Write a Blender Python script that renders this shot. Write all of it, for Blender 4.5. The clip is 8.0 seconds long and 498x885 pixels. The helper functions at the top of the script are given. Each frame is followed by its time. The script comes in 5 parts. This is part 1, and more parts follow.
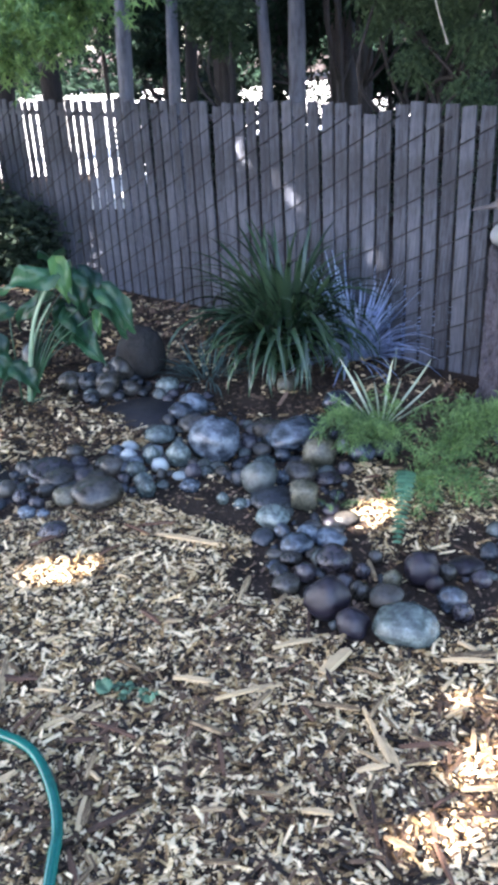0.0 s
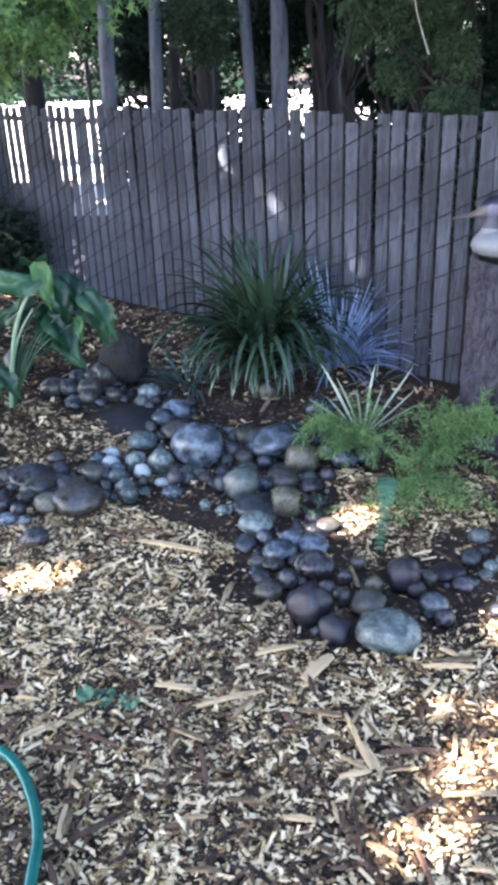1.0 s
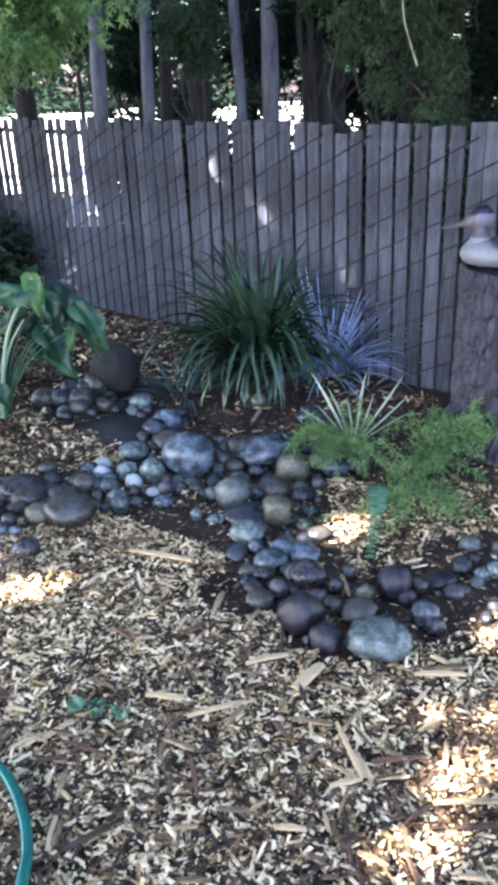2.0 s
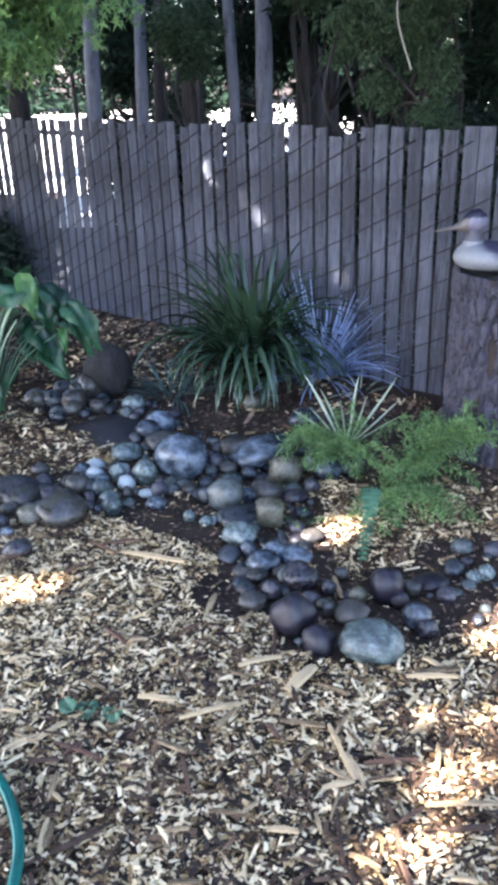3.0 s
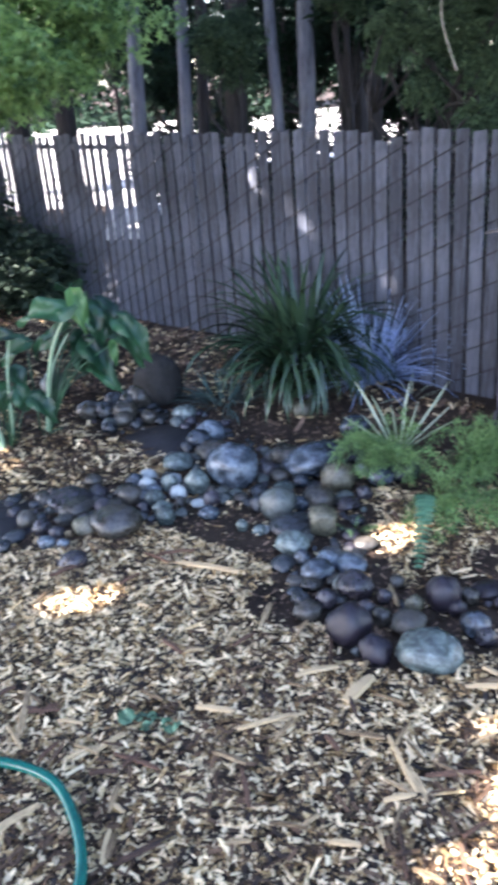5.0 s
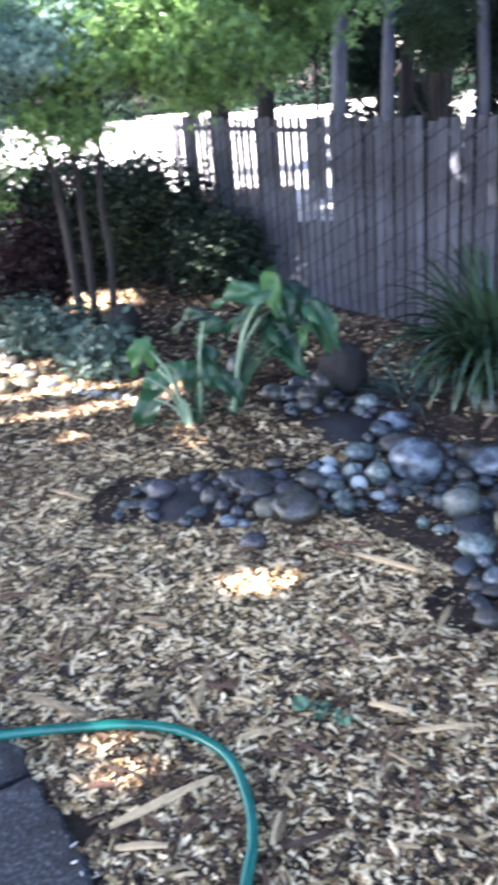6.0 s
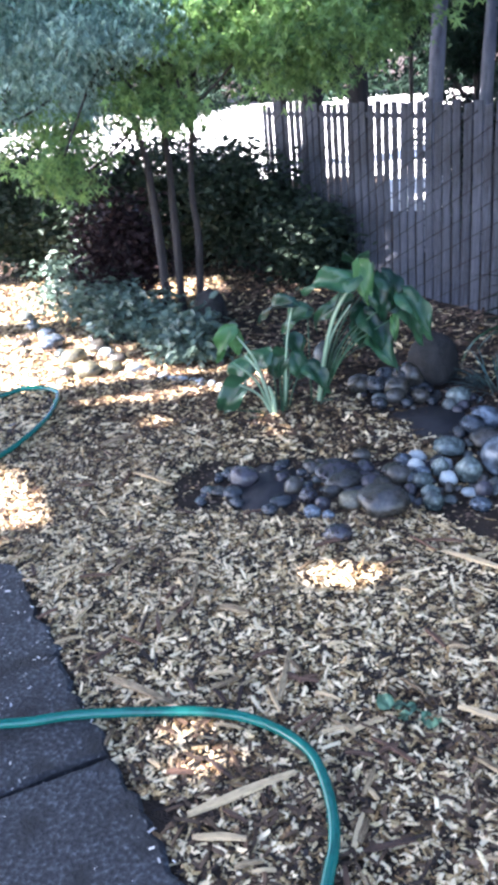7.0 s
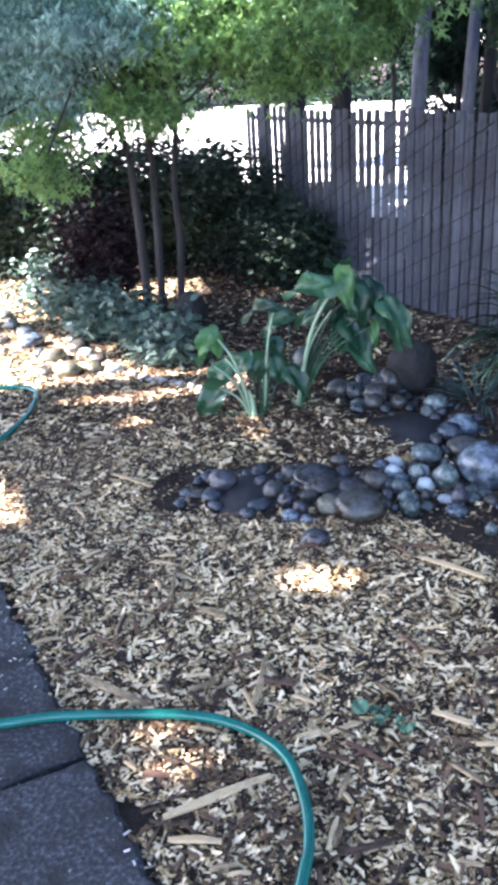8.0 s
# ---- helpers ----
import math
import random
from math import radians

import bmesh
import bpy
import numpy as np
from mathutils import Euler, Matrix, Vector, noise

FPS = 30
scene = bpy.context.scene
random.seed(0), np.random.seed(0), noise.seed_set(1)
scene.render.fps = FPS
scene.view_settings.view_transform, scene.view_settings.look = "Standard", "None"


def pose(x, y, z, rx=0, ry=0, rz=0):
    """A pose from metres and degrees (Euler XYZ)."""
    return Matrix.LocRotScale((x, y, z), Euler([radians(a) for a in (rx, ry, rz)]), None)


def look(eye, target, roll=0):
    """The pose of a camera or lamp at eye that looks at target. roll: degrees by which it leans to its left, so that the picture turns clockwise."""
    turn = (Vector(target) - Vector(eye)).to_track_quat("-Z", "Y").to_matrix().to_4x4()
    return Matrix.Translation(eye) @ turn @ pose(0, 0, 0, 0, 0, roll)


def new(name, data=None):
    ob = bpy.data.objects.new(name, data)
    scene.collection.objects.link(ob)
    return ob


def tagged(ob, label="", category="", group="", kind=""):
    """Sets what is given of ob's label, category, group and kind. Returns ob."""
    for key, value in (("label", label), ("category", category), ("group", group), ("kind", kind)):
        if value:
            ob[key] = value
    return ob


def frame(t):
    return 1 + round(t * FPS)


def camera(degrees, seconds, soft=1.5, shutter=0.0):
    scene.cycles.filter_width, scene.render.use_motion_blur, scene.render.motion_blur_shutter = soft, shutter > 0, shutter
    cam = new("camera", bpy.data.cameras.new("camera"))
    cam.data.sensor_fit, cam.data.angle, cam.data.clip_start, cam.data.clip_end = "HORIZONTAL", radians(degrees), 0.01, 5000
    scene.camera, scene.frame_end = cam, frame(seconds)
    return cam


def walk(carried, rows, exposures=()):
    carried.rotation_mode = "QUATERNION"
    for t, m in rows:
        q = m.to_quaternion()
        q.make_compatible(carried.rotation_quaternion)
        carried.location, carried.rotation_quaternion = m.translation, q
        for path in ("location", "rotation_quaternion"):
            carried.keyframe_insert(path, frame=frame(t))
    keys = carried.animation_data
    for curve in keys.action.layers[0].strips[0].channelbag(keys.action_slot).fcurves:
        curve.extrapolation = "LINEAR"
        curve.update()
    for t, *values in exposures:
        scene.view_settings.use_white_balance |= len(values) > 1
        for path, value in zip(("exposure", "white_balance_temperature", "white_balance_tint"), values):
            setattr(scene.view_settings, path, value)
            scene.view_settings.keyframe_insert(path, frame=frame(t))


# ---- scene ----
cam = camera(33.0, 8.0, soft=4.4, shutter=0.5)
PATH = [
    (0.0, pose(0.0000, -0.0000, 1.4500, 64.528, 2.773, 0.000)),
    (0.5, pose(0.0052, -0.0010, 1.4483, 64.756, 2.609, -0.624)),
    (1.0, pose(0.0004, -0.0019, 1.4485, 64.961, 2.227, -1.054)),
    (1.5, pose(0.0007, -0.0025, 1.4472, 65.011, 1.843, -1.524)),
    (1.7, pose(0.0112, -0.0054, 1.4461, 65.493, 2.295, -1.431)),
    (3.0, pose(0.0067, -0.0075, 1.4461, 65.758, 1.852, -1.946)),
    (3.5, pose(-0.0014, -0.0077, 1.4427, 65.695, 1.593, -2.760)),
    (3.8, pose(0.0214, -0.0137, 1.4481, 65.879, 2.493, -5.154)),
    (4.0, pose(0.0366, -0.0177, 1.4517, 66.746, 3.077, -5.301)),
    (4.2, pose(0.0340, -0.0190, 1.4540, 66.510, 3.150, -5.240)),
    (5.3, pose(-0.0230, 0.0059, 1.4558, 66.397, 4.329, 3.837)),
    (5.5, pose(-0.0349, 0.0066, 1.4647, 66.541, 4.386, 5.823)),
    (5.7, pose(-0.0496, 0.0055, 1.4753, 66.147, 4.763, 8.104)),
    (6.0, pose(-0.0717, 0.0038, 1.4912, 65.885, 4.782, 12.674)),
    (6.2, pose(-0.0893, 0.0137, 1.4812, 66.018, 5.380, 15.406)),
    (6.5, pose(-0.1156, 0.0285, 1.4662, 65.271, 5.349, 17.232)),
    (7.0, pose(-0.1262, 0.0369, 1.4587, 65.805, 4.934, 18.202)),
    (7.5, pose(-0.1360, 0.0310, 1.4659, 65.688, 4.072, 18.213)),
    (8.0, pose(-0.1344, 0.0266, 1.4715, 65.830, 3.361, 17.135)),
]
walk(cam, PATH, exposures=[(0.0, 4.12, 6200, 21), (3.0, 4.12, 6200, 21), (4.0, 3.96, 6210, 21), (5.5, 4.16, 6180, 23), (6.0, 4.18, 6160, 23), (7.0, 4.05, 5960, 23), (8.0, 4.01, 5970, 23)])

# ---- daylight: sun high on the left, slightly behind, and the clear sky ----
SUN_DIR = Vector((-0.80, -0.36, 0.72)).normalized()
world = bpy.data.worlds.new("sky")
scene.world = world
world.use_nodes = True
wn = world.node_tree
sky = wn.nodes.new("ShaderNodeTexSky")
sky.sky_type = "NISHITA"
sky.sun_disc = False
sky.sun_elevation = math.asin(SUN_DIR.z)
sky.sun_rotation = math.atan2(SUN_DIR.x, SUN_DIR.y)
wn.nodes["Background"].inputs["Strength"].default_value = 0.08
wn.links.new(sky.outputs["Color"], wn.nodes["Background"].inputs["Color"])
sun_data = bpy.data.lights.new("sun", "SUN")
sun_data.energy, sun_data.angle, sun_data.color = 5.0, radians(0.55), (1.0, 0.955, 0.84)
sun = new("sun", sun_data)
sun.matrix_world = look(SUN_DIR * 40, (0, 0, 0))


# ---- materials ----
def material(name, dark, light, scale=20.0, rough=0.7, bump=0.3, fine=120.0, island=0.0, piece=0.0, spec=0.4,
             mid=0.5, stretch=(1, 1, 1), stain=None, stain_scale=2.0, detail=0.01, stops=()):
    """Two-scale noise between two colours, with relief; island or piece: how far each loose piece differs."""
    m = bpy.data.materials.new(name)
    m.use_nodes = True
    t, n, link = m.node_tree, m.node_tree.nodes, m.node_tree.links.new
    shader = n["Principled BSDF"]
    co = n.new("ShaderNodeTexCoord")
    mp = n.new("ShaderNodeMapping")
    mp.inputs["Scale"].default_value = stretch
    link(co.outputs["Object"], mp.inputs["Vector"])
    big = n.new("ShaderNodeTexNoise")
    big.inputs["Scale"].default_value, big.inputs["Detail"].default_value = scale, 6
    small = n.new("ShaderNodeTexNoise")
    small.inputs["Scale"].default_value, small.inputs["Detail"].default_value = fine, 4
    link(mp.outputs["Vector"], big.inputs["Vector"])
    link(mp.outputs["Vector"], small.inputs["Vector"])
    mix = n.new("ShaderNodeMath")
    mix.operation = "MULTIPLY_ADD"
    link(small.outputs["Fac"], mix.inputs[0])
    mix.inputs[1].default_value = 0.5
    link(big.outputs["Fac"], mix.inputs[2])
    value = mix.outputs[0]
    if island or piece:
        if island:
            src = n.new("ShaderNodeNewGeometry").outputs["Random Per Island"]
        else:
            src = n.new("ShaderNodeObjectInfo").outputs["Random"]
        add = n.new("ShaderNodeMath")
        add.operation = "MULTIPLY_ADD"
        link(src, add.inputs[0])
        add.inputs[1].default_value = island or piece
        link(value, add.inputs[2])
        sub = n.new("ShaderNodeMath")
        sub.operation = "SUBTRACT"
        link(add.outputs[0], sub.inputs[0])
        sub.inputs[1].default_value = (island or piece) / 2
        value = sub.outputs[0]
    ramp = n.new("ShaderNodeValToRGB")
    ramp.color_ramp.elements[0].position, ramp.color_ramp.elements[0].color = 0.42, (*dark, 1)
    ramp.color_ramp.elements[1].position, ramp.color_ramp.elements[1].color = 1.05 if mid > 0.9 else 0.55 + 0.8 * (mid - 0.1), (*light, 1)
    for at, c in stops:
        e = ramp.color_ramp.elements.new(at)
        e.color = (*c, 1)
    link(value, ramp.inputs["Fac"])
    colour = ramp.outputs["Color"]
    if stain:
        st = n.new("ShaderNodeTexNoise")
        st.inputs["Scale"].default_value, st.inputs["Detail"].default_value = stain_scale, 5
        link(co.outputs["Object"], st.inputs["Vector"])
        sr = n.new("ShaderNodeMapRange")
        sr.inputs["From Min"].default_value, sr.inputs["From Max"].default_value = 0.48, 0.62
        link(st.outputs["Fac"], sr.inputs["Value"])
        mx = n.new("ShaderNodeMix")
        mx.data_type = "RGBA"
        link(sr.outputs["Result"], mx.inputs["Factor"])
        link(colour, mx.inputs[6])
        mx.inputs[7].default_value = (*stain, 1)
        colour = mx.outputs[2]
    link(colour, shader.inputs["Base Color"])
    shader.inputs["Roughness"].default_value = rough
    shader.inputs["Specular IOR Level"].default_value = spec
    if bump:
        b = n.new("ShaderNodeBump")
        b.inputs["Strength"].default_value, b.inputs["Distance"].default_value = bump, detail
        link(mix.outputs[0], b.inputs["Height"])
        link(b.outputs["Normal"], shader.inputs["Normal"])
    return m


def leaf_material(name, dark, light, gloss=0.45, thin=0.35, per="island", ribs=False, spec=0.5):
    """Foliage: each leaf its own green, glossy on top and letting some light through."""
    m = bpy.data.materials.new(name)
    m.use_nodes = True
    n, link = m.node_tree.nodes, m.node_tree.links.new
    shader, out = n["Principled BSDF"], n["Material Output"]
    if per == "island":
        src = n.new("ShaderNodeNewGeometry").outputs["Random Per Island"]
    else:
        src = n.new("ShaderNodeObjectInfo").outputs["Random"]
    co = n.new("ShaderNodeTexCoord")
    no = n.new("ShaderNodeTexNoise")
    no.inputs["Scale"].default_value = 6.0
    link(co.outputs["Object"], no.inputs["Vector"])
    mu = n.new("ShaderNodeMath")
    mu.operation = "MULTIPLY_ADD"
    link(no.outputs["Fac"], mu.inputs[0])
    mu.inputs[1].default_value = 0.9
    sc = n.new("ShaderNodeMath")
    sc.operation = "MULTIPLY"
    link(src, sc.inputs[0])
    sc.inputs[1].default_value = 0.55
    link(sc.outputs[0], mu.inputs[2])
    ramp = n.new("ShaderNodeValToRGB")
    ramp.color_ramp.elements[0].position, ramp.color_ramp.elements[0].color = 0.35, (*dark, 1)
    ramp.color_ramp.elements[1].position, ramp.color_ramp.elements[1].color = 1.0, (*light, 1)
    link(mu.outputs[0], ramp.inputs["Fac"])
    link(ramp.outputs["Color"], shader.inputs["Base Color"])
    shader.inputs["Roughness"].default_value = gloss
    shader.inputs["Specular IOR Level"].default_value = spec
    if ribs:
        wave = n.new("ShaderNodeTexWave")
        wave.bands_direction = "DIAGONAL"
        wave.inputs["Scale"].default_value, wave.inputs["Distortion"].default_value = 45.0, 2.0
        link(co.outputs["Object"], wave.inputs["Vector"])
        bump = n.new("ShaderNodeBump")
        bump.inputs["Strength"].default_value, bump.inputs["Distance"].default_value = 0.22, 0.003
        link(wave.outputs["Fac"], bump.inputs["Height"])
        link(bump.outputs["Normal"], shader.inputs["Normal"])
    tr = n.new("ShaderNodeBsdfTranslucent")
    link(ramp.outputs["Color"], tr.inputs["Color"])
    mx = n.new("ShaderNodeMixShader")
    mx.inputs["Fac"].default_value = thin
    link(shader.outputs["BSDF"], mx.inputs[1])
    link(tr.outputs["BSDF"], mx.inputs[2])
    link(mx.outputs["Shader"], out.inputs["Surface"])
    return m


SOIL = material("dark_soil", (0.008, 0.006, 0.005), (0.045, 0.031, 0.023), 9, 0.95, 0.8, 160, spec=0.2, detail=0.02)
CHIP = material("wood_chip", (0.017, 0.010, 0.006), (0.80, 0.62, 0.375), 14, 0.5, 0.25, 220, island=1.0, mid=0.80, spec=0.3,
                stops=((0.57, (0.044, 0.025, 0.013)), (0.68, (0.150, 0.084, 0.035)), (0.80, (0.36, 0.232, 0.100)), (0.93, (0.60, 0.44, 0.225))))
LITTER = material("needle_litter", (0.02, 0.013, 0.010), (0.19, 0.125, 0.088), 14, 0.9, 0.3, 200, island=0.7, spec=0.2)
SHRED = material("bark_shred", (0.012, 0.008, 0.006), (0.11, 0.066, 0.040), 20, 0.8, 0.4, 200, island=0.7, spec=0.25)
SPLINTER = material("split_wood", (0.085, 0.052, 0.026), (0.50, 0.36, 0.20), 30, 0.75, 0.4, 160, piece=0.6, stretch=(1, 6, 6))
BARK_PIECE = material("bark_piece", (0.015, 0.008, 0.006), (0.12, 0.062, 0.038), 30, 0.8, 0.5, 160, piece=0.5, stretch=(1, 6, 6))
DRY_TWIG = material("dry_twig", (0.20, 0.19, 0.17), (0.46, 0.44, 0.40), 30, 0.8, 0.3, 160)
SLAT = material("weathered_slat", (0.009, 0.010, 0.0145), (0.095, 0.104, 0.132), 20, 0.85, 0.8, 70, piece=0.28, stretch=(7, 7, 0.5), mid=0.72,
                stain=(0.026, 0.028, 0.035), stain_scale=2.6)
WIRE = material("rusted_wire", (0.006, 0.0055, 0.006), (0.022, 0.02, 0.021), 60, 0.8, 0.1, 200, spec=0.2)
POST = material("dull_metal_post", (0.025, 0.025, 0.026), (0.07, 0.07, 0.072), 20, 0.55, 0.1, 120)
SLAB = material("worn_paving", (0.006, 0.0075, 0.0095), (0.14, 0.15, 0.165), 95, 0.8, 1.0, 420, spec=0.35, mid=0.95,
                stain=(0.013, 0.0135, 0.017), stain_scale=9.0, detail=0.012, stops=((0.66, (0.020, 0.0215, 0.027)), (0.84, (0.050, 0.053, 0.063))))
GRIT = material("pale_grit", (0.12, 0.12, 0.13), (0.5, 0.48, 0.46), 30, 0.8, 0.2, 200, island=0.6)
PALE_ROAD = material("pale_concrete", (0.48, 0.46, 0.42), (0.66, 0.64, 0.6), 1.2, 0.9, 0.1, 30)
HOSE = material("green_hose", (0.003, 0.062, 0.050), (0.006, 0.115, 0.092), 12, 0.2, 0.05, 120, spec=0.45)
BARK = material("furrowed_bark", (0.004, 0.0038, 0.0055), (0.066, 0.062, 0.082), 18, 0.9, 0.9, 60, stretch=(2.0, 2.0, 0.8), detail=0.02)
BARE_WOOD = material("bare_stump_wood", (0.005, 0.0035, 0.003), (0.030, 0.021, 0.018), 12, 0.8, 0.7, 60, stretch=(2.5, 2.5, 0.6), detail=0.02)
PALE_BARK = material("grey_bark", (0.038, 0.039, 0.047), (0.175, 0.178, 0.205), 10, 0.9, 0.8, 60, stretch=(2, 2, 0.4), detail=0.02)
DARK_BARK = material("dark_bark", (0.007, 0.006, 0.006), (0.034, 0.029, 0.029), 10, 0.9, 0.8, 60, stretch=(2, 2, 0.4), detail=0.02)
FABRIC = material("weed_fabric", (0.010, 0.010, 0.012), (0.024, 0.023, 0.027), 30, 0.8, 0.4, 260)
STONE_MATS = [
    material("blue_grey_stone", (0.008, 0.011, 0.015), (0.135, 0.165, 0.20), 4.0, 0.24, 0.3, 45, piece=0.3, spec=0.6, mid=0.62, stops=((0.70, (0.024, 0.031, 0.041)), (0.82, (0.062, 0.077, 0.098)))),
    material("pale_stone", (0.016, 0.023, 0.023), (0.16, 0.195, 0.185), 5.5, 0.26, 0.3, 50, piece=0.2, spec=0.55, mid=0.58, stops=((0.68, (0.046, 0.060, 0.058)), (0.8, (0.085, 0.107, 0.102)))),
    material("olive_stone", (0.016, 0.016, 0.010), (0.105, 0.098, 0.066), 10, 0.26, 0.25, 90, piece=0.3, spec=0.55),
    material("slate_stone", (0.003, 0.0035, 0.0045), (0.030, 0.034, 0.040), 7, 0.22, 0.3, 70, piece=0.35, spec=0.6),
    material("violet_stone", (0.006, 0.005, 0.007), (0.046, 0.041, 0.050), 7, 0.22, 0.25, 70, piece=0.3, spec=0.6),
    material("brown_stone", (0.009, 0.008, 0.0065), (0.056, 0.050, 0.042), 8, 0.25, 0.25, 80, piece=0.3, spec=0.6),
    material("white_stone", (0.12, 0.14, 0.145), (0.36, 0.39, 0.39), 10, 0.3, 0.2, 90, piece=0.2, spec=0.55),
    material("dark_boulder", (0.004, 0.004, 0.005), (0.024, 0.023, 0.023), 5, 0.8, 0.9, 30, spec=0.3),
    material("grey_green_stone", (0.011, 0.014, 0.0135), (0.088, 0.100, 0.094), 6, 0.25, 0.3, 60, piece=0.3, spec=0.6, mid=0.6),
    material("deep_violet_stone", (0.002, 0.0016, 0.0028), (0.018, 0.015, 0.022), 7, 0.3, 0.25, 70, piece=0.3, spec=0.4),
]
STRAP = leaf_material("strap_leaf", (0.005, 0.018, 0.011), (0.052, 0.096, 0.050), 0.26, 0.2, per="object")
BLUE_BLADE = leaf_material("blue_blade", (0.20, 0.28, 0.49), (0.50, 0.61, 0.87), 0.4, 0.2, per="object")
STRIPED = leaf_material("pale_striped_blade", (0.34, 0.42, 0.28), (0.68, 0.74, 0.58), 0.45, 0.3, per="object")
TEAL = leaf_material("teal_leaf", (0.02, 0.05, 0.05), (0.09, 0.16, 0.15), 0.45, 0.2, per="object")
FERN = leaf_material("fern_leaf", (0.008, 0.034, 0.016), (0.25, 0.42, 0.145), 0.45, 0.38)
BLUE_FERN = leaf_material("blue_fern_leaf", (0.020, 0.085, 0.045), (0.14, 0.30, 0.17), 0.4, 0.15)
ARUM = leaf_material("arum_leaf", (0.004, 0.024, 0.015), (0.040, 0.120, 0.056), 0.3, 0.3, per="object", ribs=True)
PALE_ARUM = leaf_material("pale_arum_leaf", (0.035, 0.13, 0.04), (0.11, 0.24, 0.085), 0.3, 0.4, per="object", ribs=True)
STALK = leaf_material("pale_stalk", (0.16, 0.27, 0.16), (0.40, 0.52, 0.36), 0.35, 0.25, per="object")
MAPLE = leaf_material("maple_leaf", (0.028, 0.085, 0.036), (0.27, 0.44, 0.15), 0.4, 0.5)
GREY_LEAF = leaf_material("grey_green_leaf", (0.028, 0.058, 0.046), (0.14, 0.20, 0.155), 0.45, 0.25)
# conifer leaves coloured near black, the deep shade put into the colour
SHADED_CONIFER = leaf_material("shaded_conifer_spray", (0.0025, 0.007, 0.0045), (0.014, 0.031, 0.018), 0.8, 0.1, spec=0.12)
# brighter green copy of them for boughs that look lit
LIT_GREEN_CONIFER = leaf_material("lit_green_conifer_spray", (0.012, 0.030, 0.020), (0.080, 0.128, 0.066), 0.7, 0.25, spec=0.2)
BURGUNDY = leaf_material("burgundy_leaf", (0.006, 0.003, 0.004), (0.030, 0.016, 0.018), 0.6, 0.2, spec=0.2)
LAUREL = leaf_material("laurel_leaf", (0.006, 0.018, 0.011), (0.05, 0.08, 0.036), 0.5, 0.2, spec=0.3)
CEDAR = leaf_material("blue_cedar_spray", (0.08, 0.18, 0.165), (0.48, 0.66, 0.60), 0.5, 0.55, spec=0.3)
SEEDLING = leaf_material("seedling_leaf", (0.012, 0.035, 0.018), (0.13, 0.25, 0.14), 0.5, 0.3, per="object")
SHRUB = leaf_material("dark_shrub_leaf", (0.006, 0.014, 0.009), (0.034, 0.054, 0.034), 0.55, 0.2, spec=0.22)
CANOPY = leaf_material("canopy_leaf", (0.03, 0.075, 0.02), (0.10, 0.20, 0.05), 0.5, 0.3)


# ---- mesh helpers ----
def mesh(name, verts, faces, mat, smooth=True):
    me = bpy.data.meshes.new(name)
    me.from_pydata(verts, [], faces)
    me.materials.append(mat)
    if smooth:
        me.polygons.foreach_set("use_smooth", [True] * len(me.polygons))
    me.update()
    return me


def thing(name, x, y, z, label, category, group="", kind="", turn=0.0):
    ob = new(name)
    ob.empty_display_size = 0.1
    ob.matrix_basis = pose(x, y, z, 0, 0, turn)
    return tagged(ob, label, category, group, kind)


def part(name, data, parent, m=None, label=""):
    """One mesh object under a thing or a part, in its parent's own axes."""
    ob = new(name, data)
    ob.parent = parent
    if m is not None:
        ob.matrix_basis = m
    return tagged(ob, label) if label else ob


def tube(points, radii, sides=10, wobble=0.0, seed=0):
    """A round limb along points; wobble: how uneven it is."""
    pts = [Vector(p) for p in points]
    verts, faces = [], []
    up = Vector((0.31, 0.87, 0.13)).normalized()
    for i, p in enumerate(pts):
        d = (pts[min(i + 1, len(pts) - 1)] - pts[max(i - 1, 0)]).normalized()
        a = d.cross(up)
        if a.length < 0.05:
            a = d.cross(Vector((1, 0, 0)))
        a.normalize()
        b = d.cross(a)
        for k in range(sides):
            w = 2 * math.pi * k / sides
            r = radii[i]
            if wobble:
                r *= 1 + wobble * noise.noise(Vector((math.cos(w) * 1.7 + seed, math.sin(w) * 1.7, p.length * 3.0)))
            verts.append(p + a * (r * math.cos(w)) + b * (r * math.sin(w)))
    for i in range(len(pts) - 1):
        for k in range(sides):
            k2 = (k + 1) % sides
            faces.append((i * sides + k, i * sides + k2, (i + 1) * sides + k2, (i + 1) * sides + k))
    faces.append(tuple(range(sides))[::-1])
    faces.append(tuple((len(pts) - 1) * sides + k for k in range(sides)))
    return verts, faces


def glide(points, steps=8):
    """A smooth line through points."""
    pts = [Vector(p) for p in points]
    out = []
    for i in range(len(pts) - 1):
        p0, p1, p2, p3 = pts[max(i - 1, 0)], pts[i], pts[i + 1], pts[min(i + 2, len(pts) - 1)]
        for s in range(steps):
            u = s / steps
            out.append(0.5 * ((2 * p1) + (p2 - p0) * u + (2 * p0 - 5 * p1 + 4 * p2 - p3) * u * u
                              + (3 * p1 - p0 - 3 * p2 + p3) * u ** 3))
    out.append(pts[-1])
    return out


def joined(pieces):
    verts, faces = [], []
    for v, f in pieces:
        k = len(verts)
        verts += list(v)
        faces += [tuple(i + k for i in face) for face in f]
    return verts, faces


